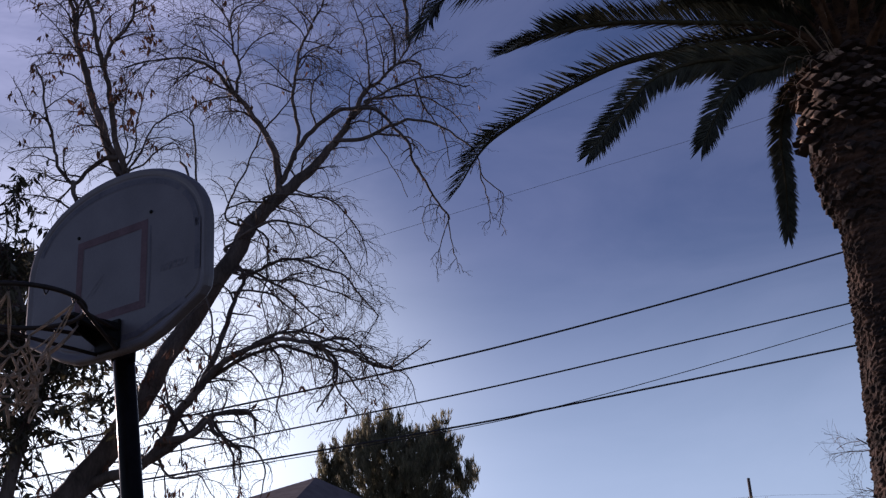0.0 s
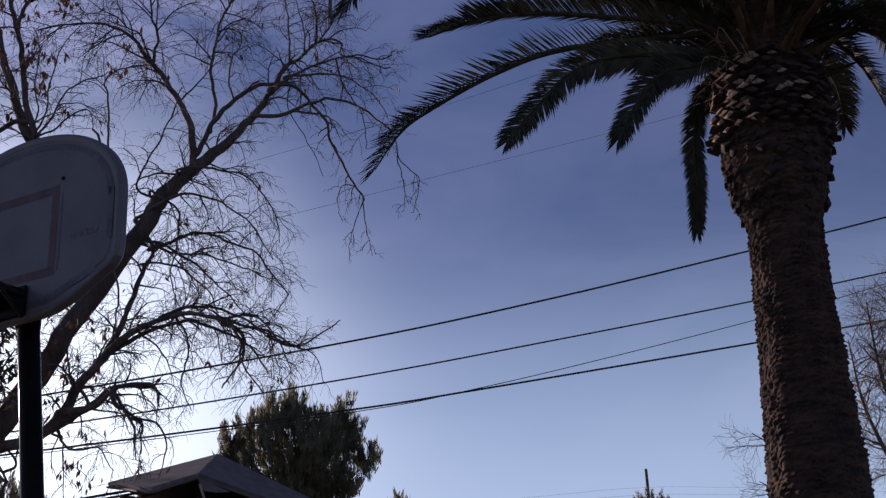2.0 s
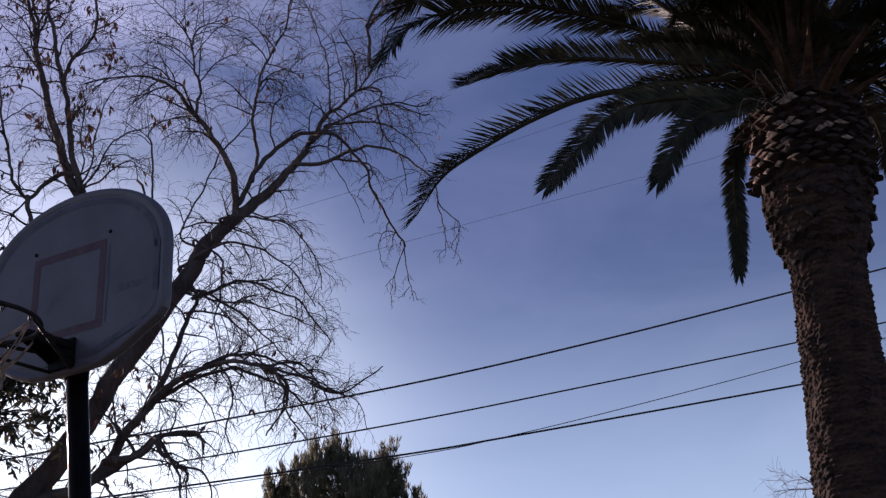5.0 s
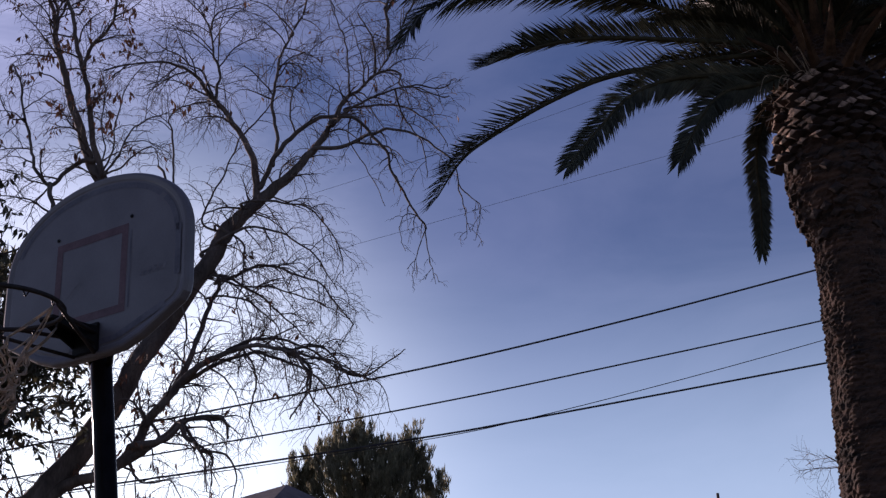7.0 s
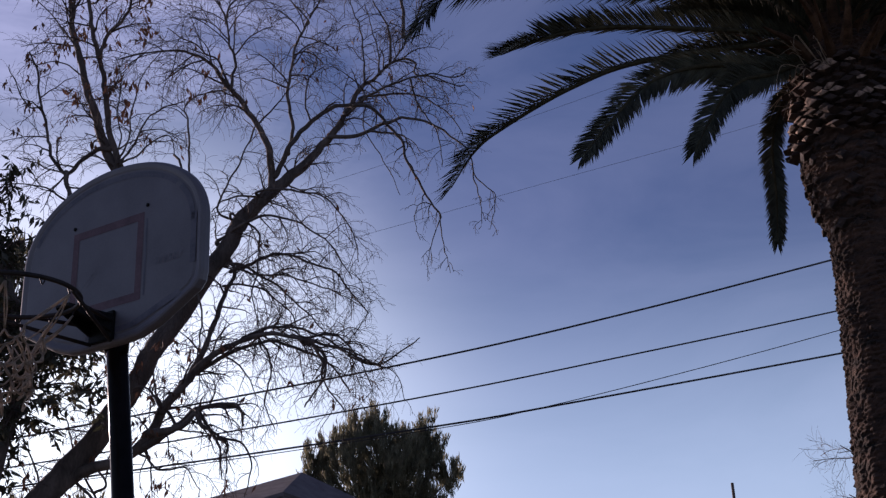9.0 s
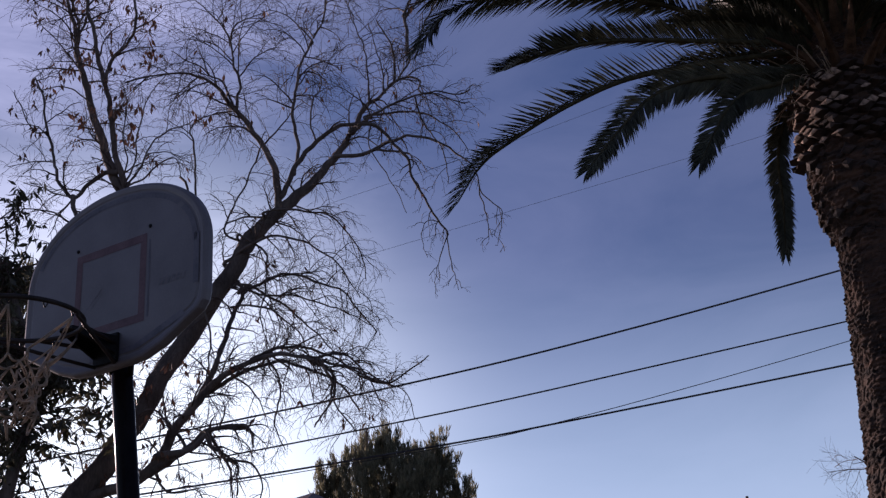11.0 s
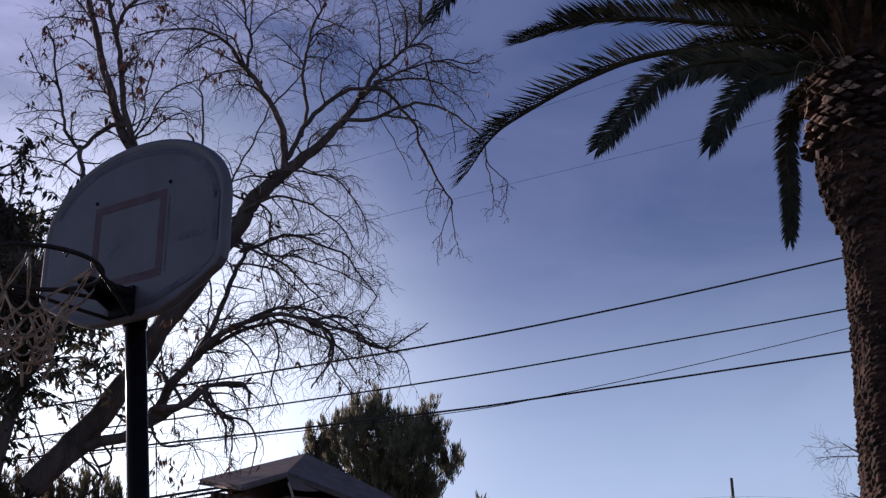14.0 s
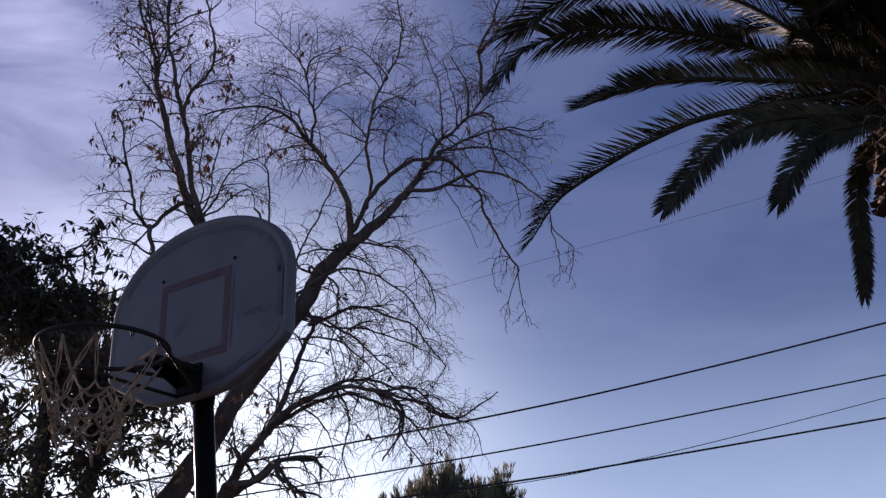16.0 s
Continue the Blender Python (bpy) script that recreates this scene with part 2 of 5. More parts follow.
# ---- ground ----
gv, gf = [(0, 0, 0)], []
for ring, rad in enumerate((6, 15, 40, 120, 400, 1600)):
    for k in range(48):
        w = 2 * math.pi * k / 48
        gv.append((rad * math.cos(w), rad * math.sin(w), 0.06 * noise.noise(Vector((rad * math.cos(w), rad * math.sin(w), 0)) * 0.1) if rad < 100 else 0))
for k in range(48):
    gf.append((0, 1 + k, 1 + (k + 1) % 48))
    for ring in range(5):
        a, b = 1 + ring * 48, 1 + (ring + 1) * 48
        gf.append((a + k, b + k, b + (k + 1) % 48, a + (k + 1) % 48))
tagged(put("ground", gv, gf, GROUND), "dry winter lawn, brown and patchy", "ground", kind="structure")


# ---- basketball hoop ----
ACROSS = Vector((0.848, -0.530, 0))      # along the board, to its near edge
OUT = Vector((-0.530, -0.848, 0))        # out of the board's face
MID = Vector((-1.376, 4.783, 3.60))      # on the board's face, between the two bolt holes
BOARD_M = Matrix((ACROSS, Vector((0, 0, 1)), OUT)).transposed().to_4x4()
BOARD_M.translation = MID                # local x across, y up, z out of the face


def fan(k=1.0, n_arc=40):
    """The board's outline: an arch over upright sides, and a bottom that slants in to the bracket."""
    pts = []
    for i in range(n_arc + 1):
        w = math.pi * i / n_arc
        pts.append((0.533 * math.cos(w), -0.13 + 0.364 * math.sin(w) ** 0.94))
    low = [(-0.533, -0.36), (-0.525, -0.40), (-0.50, -0.43), (-0.30, -0.535), (-0.20, -0.568), (-0.12, -0.575), (0.12, -0.575), (0.20, -0.568), (0.30, -0.535), (0.50, -0.43), (0.525, -0.40), (0.533, -0.36)]
    pts += low
    c = Vector((0, -0.17))
    out = []
    for p in pts:
        d = Vector(p) - c
        out.append(c + d * (1 - (1 - k) * 0.45 / max(d.length, 0.05)))
    return out


def loft(outlines):
    """Closed rings, each a list of (x, y) at a depth z, joined one to the next, with the last one filled."""
    vs, fs = [], []
    n = len(outlines[0][0])
    for pts, z in outlines:
        vs += [BOARD_M @ Vector((x, y, z)) for x, y in pts]
    for r in range(len(outlines) - 1):
        for i in range(n):
            j = (i + 1) % n
            fs.append((r * n + i, r * n + j, (r + 1) * n + j, (r + 1) * n + i))
    fs.append(tuple(range((len(outlines) - 1) * n, len(outlines) * n)))
    return vs, fs


hoop = thing("basketball_hoop", (-1.05, 4.88, 0), "black pole basketball hoop with scuffed white fan backboard", "basketball hoop")
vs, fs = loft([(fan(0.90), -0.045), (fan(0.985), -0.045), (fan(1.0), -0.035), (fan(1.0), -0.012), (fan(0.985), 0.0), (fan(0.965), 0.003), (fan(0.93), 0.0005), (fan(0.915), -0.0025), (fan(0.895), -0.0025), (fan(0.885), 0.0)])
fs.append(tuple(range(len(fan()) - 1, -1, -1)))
board = put("backboard", vs, fs, BOARD, hoop, "scuffed white moulded plastic fan backboard, coloured dark grey for shade")


def band(name, pts_in, pts_out, z, mat, parent, closed=True, label=""):
    vs = [BOARD_M @ Vector((x, y, z)) for x, y in pts_in] + [BOARD_M @ Vector((x, y, z)) for x, y in pts_out]
    n = len(pts_in)
    fs = [(i, (i + 1) % n, n + (i + 1) % n, n + i) for i in range(n if closed else n - 1)]
    return put(name, vs, fs, mat, parent, label)


# the target square, painted as four strips round a rectangle
X0, X1, Y0, Y1, LW = -0.218, 0.200, -0.414, -0.026, 0.036
inner = [(X0 + LW, Y0 + LW), (X1 - LW, Y0 + LW), (X1 - LW, Y1 - LW), (X0 + LW, Y1 - LW)]
outer = [(X0, Y0), (X1, Y0), (X1, Y1), (X0, Y1)]
band("target_square", inner, outer, 0.0012, RED_PAINT, board, label="faded red target square")
# the worn border stripe, in pieces where the paint is left
f_in, f_out = fan(0.835), fan(0.892)
for a, b in ((0, 8), (8, 37), (46, 49)):
    band("border_stripe", f_in[a:b], f_out[a:b], 0.0012, BLUE_PAINT, board, False, "worn blue border stripe")
band("border_stripe", [(0.465, -0.32), (0.465, -0.10)], [(0.495, -0.32), (0.495, -0.10)], 0.0012, BLUE_PAINT, board, False, "worn blue border stripe")
band("border_stripe", [(0.16, -0.50), (0.41, -0.415)], [(0.17, -0.525), (0.43, -0.44)], 0.0012, BLUE_PAINT, board, False, "worn blue border stripe")
band("border_stripe", [(X1 + 0.012, -0.40), (X1 + 0.012, -0.06)], [(X1 + 0.022, -0.40), (X1 + 0.022, -0.06)], 0.0012, BLUE_PAINT, board, False, "worn blue border stripe")
# a worn maker's mark: plain bars
for i, (x, w) in enumerate(((0.275, 0.012), (0.295, 0.018), (0.32, 0.02), (0.346, 0.02), (0.372, 0.022), (0.40, 0.018))):
    band("faded_mark", [(x, -0.283), (x + w * 0.9, -0.283)], [(x + 0.008, -0.253), (x + 0.008 + w * 0.9, -0.253)], 0.0012, FADED_PAINT, board, False, "faded grey bar of a worn mark")
for x in (-0.215, 0.216):
    v1, f1 = [], []
    tube(v1, f1, [BOARD_M @ Vector((x, 0.0, z)) for z in (-0.002, 0.004, 0.007)], [0.008, 0.008, 0.005], 10)
    put("bolt", v1, f1, BLACK_STEEL, board, "dark bolt head")
for k, (x, y, ln) in enumerate(((-0.16, -0.30, 0.08), (-0.12, -0.29, 0.07), (-0.10, -0.25, 0.05))):
    band("scratch", [(x, y), (x + ln, y + ln * 0.9)], [(x + 0.002, y - 0.001), (x + ln + 0.0015, y + ln * 0.9 - 0.001)], 0.0012, FADED_PAINT, board, False, "thin grey scratch")

RIM_Z, RIM_OUT, RIM_R = -0.486, 0.462, 0.250
RIM_C = BOARD_M @ Vector((0, RIM_Z, RIM_OUT))


def on_rim(w, r=RIM_R, dz=0.0):
    return RIM_C + ACROSS * (r * math.sin(w)) + OUT * (r * math.cos(w)) + Vector((0, 0, dz))


v1, f1 = [], []
ring = [on_rim(2 * math.pi * i / 64) for i in range(65)]
tube(v1, f1, ring, [0.0095] * 65, 10, cap=False)
rim = put("rim", v1, f1, RIM_STEEL, hoop, "dark steel ring", True)
for s in (-1, 1):
    v1, f1 = [], []
    a = BOARD_M @ Vector((0.055 * s, RIM_Z - 0.075, 0.012))
    tube(v1, f1, [a, a.lerp(on_rim(math.pi * 0.62 * s, RIM_R), 0.5) + Vector((0, 0, -0.006)), on_rim(math.pi * 0.62 * s, RIM_R, -0.01)], [0.008] * 3, 8)
    put("brace", v1, f1, RIM_STEEL, rim, "", True)
    v1, f1 = [], []
    a = BOARD_M @ Vector((0.06 * s, RIM_Z + 0.004, 0.012))
    tube(v1, f1, [a, on_rim(math.pi * 0.82 * s)], [0.0085] * 2, 8)
    put("arm", v1, f1, RIM_STEEL, rim, "", True)
for i in range(12):
    w = 2 * math.pi * (i + 0.5) / 12
    v1, f1 = [], []
    tube(v1, f1, spline([on_rim(w - 0.04, dz=-0.008), on_rim(w, dz=-0.028), on_rim(w + 0.04, dz=-0.008)], 3), [0.003] * 7, 5)
    put("net_hook", v1, f1, RIM_STEEL, rim, "", True)
bm = bmesh.new()
box(bm, 0, RIM_Z - 0.01, 0.010, 0.14, 0.125, 0.016, BOARD_M, 0.004)
# a tapering top plate folded down at both edges
for x0, x1, h0, h1 in ((-0.065, 0.065, 0.010, 0.010), (-0.067, -0.057, 0.075, 0.014), (0.057, 0.067, 0.075, 0.014)):
    tip = 0.55
    ring8 = [bm.verts.new(BOARD_M @ Vector((x * k, RIM_Z + 0.034 - dy, z))) for z, k, h in ((0.014, 1.0, h0), (0.222, tip, h1)) for x, dy in ((x0, 0), (x1, 0), (x1, h), (x0, h))]
    for q in ((0, 1, 2, 3), (7, 6, 5, 4), (0, 4, 5, 1), (1, 5, 6, 2), (2, 6, 7, 3), (3, 7, 4, 0)):
        bm.faces.new([ring8[k] for k in q])
part("bracket", bm, BLACK_STEEL, hoop, "black steel rim bracket")

# the net: doubled cords, torn from some hooks, long loops over a crumpled sleeve of knots
NET_N, NET_LEVELS = 12, 8
HOOKED = (0, 1, 3, 5, 6, 8, 10, 11)
nrng = random.Random(23)
NET_JOG = [[(nrng.uniform(-1, 1), nrng.uniform(-1, 1), nrng.uniform(-1, 1)) for _ in range(NET_N)] for _ in range(NET_LEVELS)]


def knot(level, i):
    if level == 0:
        return on_rim(2 * math.pi * (i + 0.5) / NET_N, RIM_R, -0.03)
    w = 2 * math.pi * (i + 0.5 + 0.5 * (level % 2)) / NET_N
    a, b, c = NET_JOG[level][i]
    r = RIM_R * (1.0, 0.66, 0.57, 0.53, 0.51, 0.49, 0.47, 0.44)[level] + 0.020 * a
    drop = (0.03, 0.17, 0.215, 0.25, 0.285, 0.315, 0.345, 0.375)[level] + 0.022 * b
    return on_rim(w + 0.10 * c, r, -drop) - ACROSS * 0.022 + OUT * 0.02


net = thing("basketball_net", RIM_C, "weathered grey cord net, torn from some hooks and crumpled", "net")


def cord(a, b, gap, rad, sag, parent):
    """Two strands side by side from knot to knot."""
    side = (b - a).cross(Vector((0.3, 0.2, 1))).normalized() * gap
    m = a.lerp(b, 0.5) + Vector((nrng.uniform(-1, 1), nrng.uniform(-1, 1), -1)) * sag
    v1, f1 = [], []
    for k in (-1, 1):
        tube(v1, f1, spline([a, m + side * k, b], 4), [rad * q for q in (1.5, 1.2, 1, 1, 1, 1, 1, 1.2, 1.5)], 6)
    put("cord", v1, f1, CORD, parent, "", True)


for level in range(NET_LEVELS - 1):
    for i in range(NET_N):
        if level == 0 and i not in HOOKED:
            continue
        for j in ((i - 1, i) if level % 2 == 0 else (i, i + 1)):
            if nrng.random() > 0.06:
                cord(knot(level, i), knot(level + 1, j % NET_N), 0.0062, 0.0029, 0.012 if level else 0.006, net)
# loose ends that hang below
for i in (4, 5, 7, 8, 9):
    a = knot(NET_LEVELS - 1 - i % 3, i)
    cord(a, a + Vector((nrng.uniform(-0.04, 0.02), nrng.uniform(-0.03, 0.03), -0.085)), 0.006, 0.0034, 0.01, net)

v1, f1 = [], []
foot, top = Vector((-1.05, 4.90, -0.02)), Vector((-1.425, 5.075, 3.42))
tube(v1, f1, [foot.lerp(top, k / 8) for k in range(9)], [0.046] * 9, 20)
post = put("pole", v1, f1, POLE_PAINT, hoop, "black painted round steel pole", True)
v1, f1 = [], []
q = foot.lerp(top, 0.42)
tube(v1, f1, [q, q + (top - foot) * 0.012], [0.050, 0.050], 20)
put("collar", v1, f1, BLACK_STEEL, post, "", True)
for z in (-0.10, -0.40):
    for s in (-1, 1):
        v1, f1 = [], []
        a = BOARD_M @ Vector((0.10 * s, z, -0.04))
        b = foot.lerp(top, (3.6 + z - 0.12) / 3.42) + ACROSS * 0.05 * s
        tube(v1, f1, [a, b], [0.014, 0.014], 8)
        put("support_arm", v1, f1, BLACK_STEEL, hoop, "", True)


# ---- bare tree ----
def branch_out(verts, faces, spots, line, radii, level, rng, droop, dense=1.0, reach=1.0):
    """Side twigs along a limb, branching twice more and drooping at the ends."""
    length = sum((line[i + 1] - line[i]).length for i in range(len(line) - 1))
    step = (0.145, 0.08, 0.058)[level]
    first = (0.28, 0.12, 0.12)[level]
    n = max(2, int(length * (1 - first) / step * (dense if level == 0 else 1.0)))
    for k in range(n):
        f = first + (1 - first) * (k + rng.random()) / n
        i = min(int(f * (len(line) - 1)), len(line) - 2)
        p = line[i].lerp(line[i + 1], f * (len(line) - 1) - i)
        t = (line[i + 1] - line[i]).normalized()
        side = Vector((rng.uniform(-1, 1), rng.uniform(-0.8, 0.8), rng.uniform(-0.6, 1.0)))
        side = (side - t * side.dot(t))
        if side.length < 0.1:
            continue
        d = (t * rng.uniform(0.35, 0.9) + side.normalized() * rng.uniform(0.6, 1.0)).normalized()
        size = ((0.50, 1.15), (0.25, 0.74), (0.12, 0.42))[level]
        ln = rng.uniform(*size) * (1.15 - 0.5 * f) * reach
        if level and ln > length * 0.8:
            ln = length * 0.8
        segs = (7, 5, 4)[level]
        pts = [p]
        for s in range(segs):
            d = (d + Vector((rng.uniform(-1, 1), rng.uniform(-1, 1), rng.uniform(-1, 1))) * (0.24, 0.22, 0.18)[level] + Vector((0, 0, -droop * (s + 1) / segs))).normalized()
            pts.append(pts[-1] + d * ln / segs)
        r0 = min(radii[i] * 0.6, (0.015, 0.0062, 0.0034)[level])
        tip = (0.0042, 0.0027, 0.0018)[level]
        tube(verts, faces, pts, [max(tip, r0 + (tip - r0) * s / segs) for s in range(segs + 1)], (5, 4, 3)[level], cap=False)
        if level == 2:
            spots.append(pts[-1])
        else:
            branch_out(verts, faces, spots, pts, [max(tip, r0 * (1 - 0.7 * s / segs)) for s in range(segs + 1)], level + 1, rng, droop * (1.1, 1.2)[level], 1.0, reach)


def leaf_blades(places, size, rng, hang=1.0):
    """Lance-shaped leaves, folded along the midrib."""
    vs, fs = [], []
    for p in places:
        d = (rand_unit(rng) + Vector((0, 0, -hang))).normalized()
        s = d.cross(rand_unit(rng))
        if s.length < 0.1:
            continue
        s.normalize()
        u = s.cross(d)
        ln = size * rng.uniform(0.6, 1.25)
        w = ln * rng.uniform(0.13, 0.20)
        b = len(vs)
        vs += [p, p + d * ln * 0.45 + s * w + u * w * 0.4, p + d * ln + u * ln * rng.uniform(-0.15, 0.15), p + d * ln * 0.45 - s * w + u * w * 0.4]
        fs += [(b, b + 1, b + 2), (b, b + 2, b + 3)]
    return vs, fs


def rand_unit(rng):
    return Vector((rng.gauss(0, 1), rng.gauss(0, 1), rng.gauss(0, 1))).normalized()


bare_tree = thing("bare_tree", (-5.6, 15.3, 0), "tall leaning bare winter tree with drooping fine twigs", "tree")
tw_v, tw_f, tw_ends, all_limbs = [], [], [], []
rng = random.Random(7)


def limb(name, r0, r1, *points, twigs=True, droop=0.2, label="", wobble=0.05, taper=0.0, dense=1.0, reach=0.72):
    points = [Vector(p) for p in points]
    if all_limbs:
        # grow out of the nearest older limb
        root = min((q for old in all_limbs for q in old), key=lambda q: (q - points[0]).length)
        if 0.03 < (root - points[0]).length < 0.7:
            points.insert(0, root)
    line = spline(points, 6)
    line = [q if i in (0, len(line) - 1) else q
            + Vector((noise.noise(q * 2.1), noise.noise(q * 2.1 + Vector((9, 0, 0))), noise.noise(q * 2.1 + Vector((0, 9, 0))))) * wobble
            + Vector((noise.noise(q * 6.3), 0, noise.noise(q * 6.3 + Vector((5, 0, 0))))) * wobble * 0.5 for i, q in enumerate(line)]
    n = len(line) - 1
    radii = [max(r1, r0 * (1 - i / n) ** taper) if taper else r0 + (r1 - r0) * (i / n) ** 0.8 for i in range(n + 1)]
    v, f = [], []
    tube(v, f, line, radii, 10 if r0 > 0.05 else 7, rough=0.16)
    put(name, v, f, BARK, bare_tree, label, True)
    all_limbs.append(line)
    if twigs:
        branch_out(tw_v, tw_f, tw_ends, line, radii, 0, rng, droop, dense, reach)


limb("trunk", 0.215, 0.014, (-5.75, 15.30, -0.05), (-5.60, 15.30, 2.60), (-5.21, 15.30, 4.16), (-4.78, 15.35, 4.78), (-4.22, 15.40, 5.50), (-3.65, 15.45, 6.53), (-2.76, 15.45, 7.98), (-2.54, 15.47, 8.33), (-2.34, 15.49, 8.56), (-2.13, 15.51, 8.75), (-1.88, 15.53, 8.99), (-1.58, 15.55, 9.32), (-1.38, 15.57, 9.57), (-1.22, 15.59, 9.87), (-1.03, 15.61, 10.21), (-0.89, 15.64, 10.43), (-0.68, 15.66, 10.64), (-0.50, 15.68, 10.79), (-0.34, 15.70, 11.05), (-0.20, 15.72, 11.33), (-0.04, 15.74, 11.73), (0.16, 15.76, 12.24), (0.40, 15.78, 12.86), (0.55, 15.80, 13.29), label="thick leaning grey-brown trunk", taper=1.95, dense=0.6, reach=0.8)
limb("limb", 0.058, 0.012, (-2.20, 15.45, 8.72), (-2.18, 15.41, 9.03), (-2.25, 15.38, 9.33), (-2.37, 15.34, 9.63), (-2.56, 15.30, 9.93), (-2.76, 15.26, 10.19), (-2.88, 15.23, 10.36), (-3.05, 15.19, 10.58), (-3.25, 15.15, 10.70), (-3.53, 15.11, 10.75), (-3.81, 15.08, 10.74), (-4.08, 15.04, 10.68), (-4.27, 15.00, 10.59), taper=0.9, reach=0.96, dense=1.1)
limb("limb", 0.028, 0.006, (-2.73, 15.20, 10.18), (-2.72, 15.24, 10.55), (-2.77, 15.29, 10.86), (-2.84, 15.33, 11.18), (-2.94, 15.37, 11.55), (-3.09, 15.41, 11.84), (-3.28, 15.46, 12.08), (-3.73, 15.50, 12.49), reach=0.96, dense=1.1)
limb("limb", 0.020, 0.006, (-2.75, 15.20, 10.20), (-2.91, 15.12, 10.52), (-3.08, 15.04, 10.64), (-3.26, 14.96, 10.81), (-3.43, 14.88, 10.88), (-3.60, 14.80, 10.94), reach=0.84, dense=1.1)
limb("limb", 0.020, 0.006, (-2.90, 15.40, 11.37), (-2.86, 15.50, 11.68), (-2.74, 15.60, 11.89), (-2.54, 15.70, 12.05), (-2.38, 15.80, 12.19), reach=0.84, dense=1.1)
limb("limb", 0.043, 0.012, (-2.13, 15.40, 8.90), (-2.02, 15.38, 9.17), (-1.88, 15.36, 9.43), (-1.72, 15.34, 9.64), (-1.54, 15.32, 9.77), (-1.35, 15.30, 9.87), (-1.17, 15.28, 9.90), (-0.95, 15.26, 9.86), (-0.76, 15.24, 9.76), (-0.56, 15.22, 9.49), (-0.39, 15.20, 9.24), (-0.33, 15.18, 8.97), (-0.23, 15.16, 8.70), (-0.09, 15.14, 8.39), (0.01, 15.12, 8.19), (0.11, 15.10, 8.03), droop=0.3, dense=0.61, reach=0.48)
limb("limb", 0.031, 0.010, (-1.96, 15.40, 9.26), (-1.93, 15.46, 9.76), (-1.98, 15.51, 10.25), (-1.95, 15.57, 10.75), (-1.86, 15.62, 11.16), (-1.72, 15.68, 11.58), (-1.58, 15.73, 11.96), (-1.50, 15.79, 12.46), (-1.57, 15.84, 12.81), (-1.66, 15.90, 13.39), reach=0.90, dense=1.1)
limb("limb", 0.016, 0.006, (-1.68, 15.30, 9.71), (-1.71, 15.36, 10.13), (-1.66, 15.42, 10.41), (-1.57, 15.48, 10.68), (-1.66, 15.54, 10.91), (-1.82, 15.60, 11.13), reach=0.72, dense=1.1)
limb("limb", 0.016, 0.006, (-1.73, 15.60, 11.49), (-1.91, 15.50, 11.68), (-2.07, 15.40, 11.82), (-2.31, 15.30, 11.87), reach=0.72, dense=1.1)
limb("limb", 0.037, 0.008, (-1.40, 15.50, 9.50), (-1.09, 15.41, 9.47), (-0.84, 15.32, 9.47), (-0.60, 15.23, 9.56), (-0.36, 15.14, 9.55), (-0.09, 15.06, 9.46), (0.10, 14.97, 9.31), (0.32, 14.88, 9.08), (0.49, 14.79, 8.86), (0.55, 14.70, 8.56), droop=0.3, dense=0.4, reach=0.48)
limb("limb", 0.010, 0.004, (0.55, 14.70, 8.56), (0.60, 14.67, 8.22), (0.63, 14.63, 7.92), (0.58, 14.60, 7.63), droop=0.3, dense=0.8, reach=0.3)
limb("limb", 0.010, 0.004, (0.57, 14.70, 8.48), (0.72, 14.68, 8.22), (0.82, 14.65, 8.08), (0.78, 14.62, 7.83), (0.70, 14.60, 7.63), droop=0.3, dense=0.8, reach=0.3)
limb("limb", 0.009, 0.004, (0.11, 15.10, 8.03), (0.02, 15.07, 7.77), (-0.05, 15.03, 7.52), (-0.09, 15.00, 7.28), droop=0.3, dense=0.9, reach=0.35)
limb("limb", 0.009, 0.004, (0.09, 15.10, 8.07), (0.13, 15.07, 7.77), (0.16, 15.03, 7.48), (0.20, 15.00, 7.20), droop=0.3, dense=0.9, reach=0.35)
limb("limb", 0.009, 0.004, (0.02, 15.10, 8.20), (-0.17, 15.07, 8.23), (-0.25, 15.03, 8.06), (-0.23, 15.00, 7.80), droop=0.3, dense=0.5, reach=0.35)
limb("limb", 0.019, 0.006, (-0.84, 15.30, 9.46), (-0.57, 15.25, 9.40), (-0.36, 15.20, 9.30), (-0.30, 15.15, 9.08), (-0.42, 15.10, 8.93), droop=0.2, dense=0.4, reach=0.48)
limb("limb", 0.012, 0.005, (-0.92, 15.30, 9.71), (-0.88, 15.28, 9.43), (-0.77, 15.25, 9.19), (-0.58, 15.22, 8.87), (-0.43, 15.20, 8.43), droop=0.3, dense=0.27, reach=0.36)
limb("limb", 0.027, 0.007, (-1.13, 15.50, 9.88), (-0.88, 15.43, 10.08), (-0.63, 15.37, 10.19), (-0.31, 15.30, 10.27), (0.05, 15.23, 10.28), (0.37, 15.17, 10.24), (0.54, 15.10, 10.25), droop=0.25, dense=0.9, reach=0.72)
limb("limb", 0.023, 0.006, (-0.97, 15.50, 10.14), (-0.68, 15.57, 10.22), (-0.36, 15.63, 10.24), (-0.12, 15.70, 10.21), (0.08, 15.77, 10.13), (0.32, 15.83, 9.92), (0.47, 15.90, 9.65), droop=0.28, dense=0.9, reach=0.72)
limb("limb", 0.017, 0.006, (-0.20, 15.40, 10.08), (-0.12, 15.32, 9.82), (0.03, 15.25, 9.55), (0.13, 15.18, 9.16), (0.15, 15.10, 8.78), droop=0.3, dense=0.5, reach=0.48)
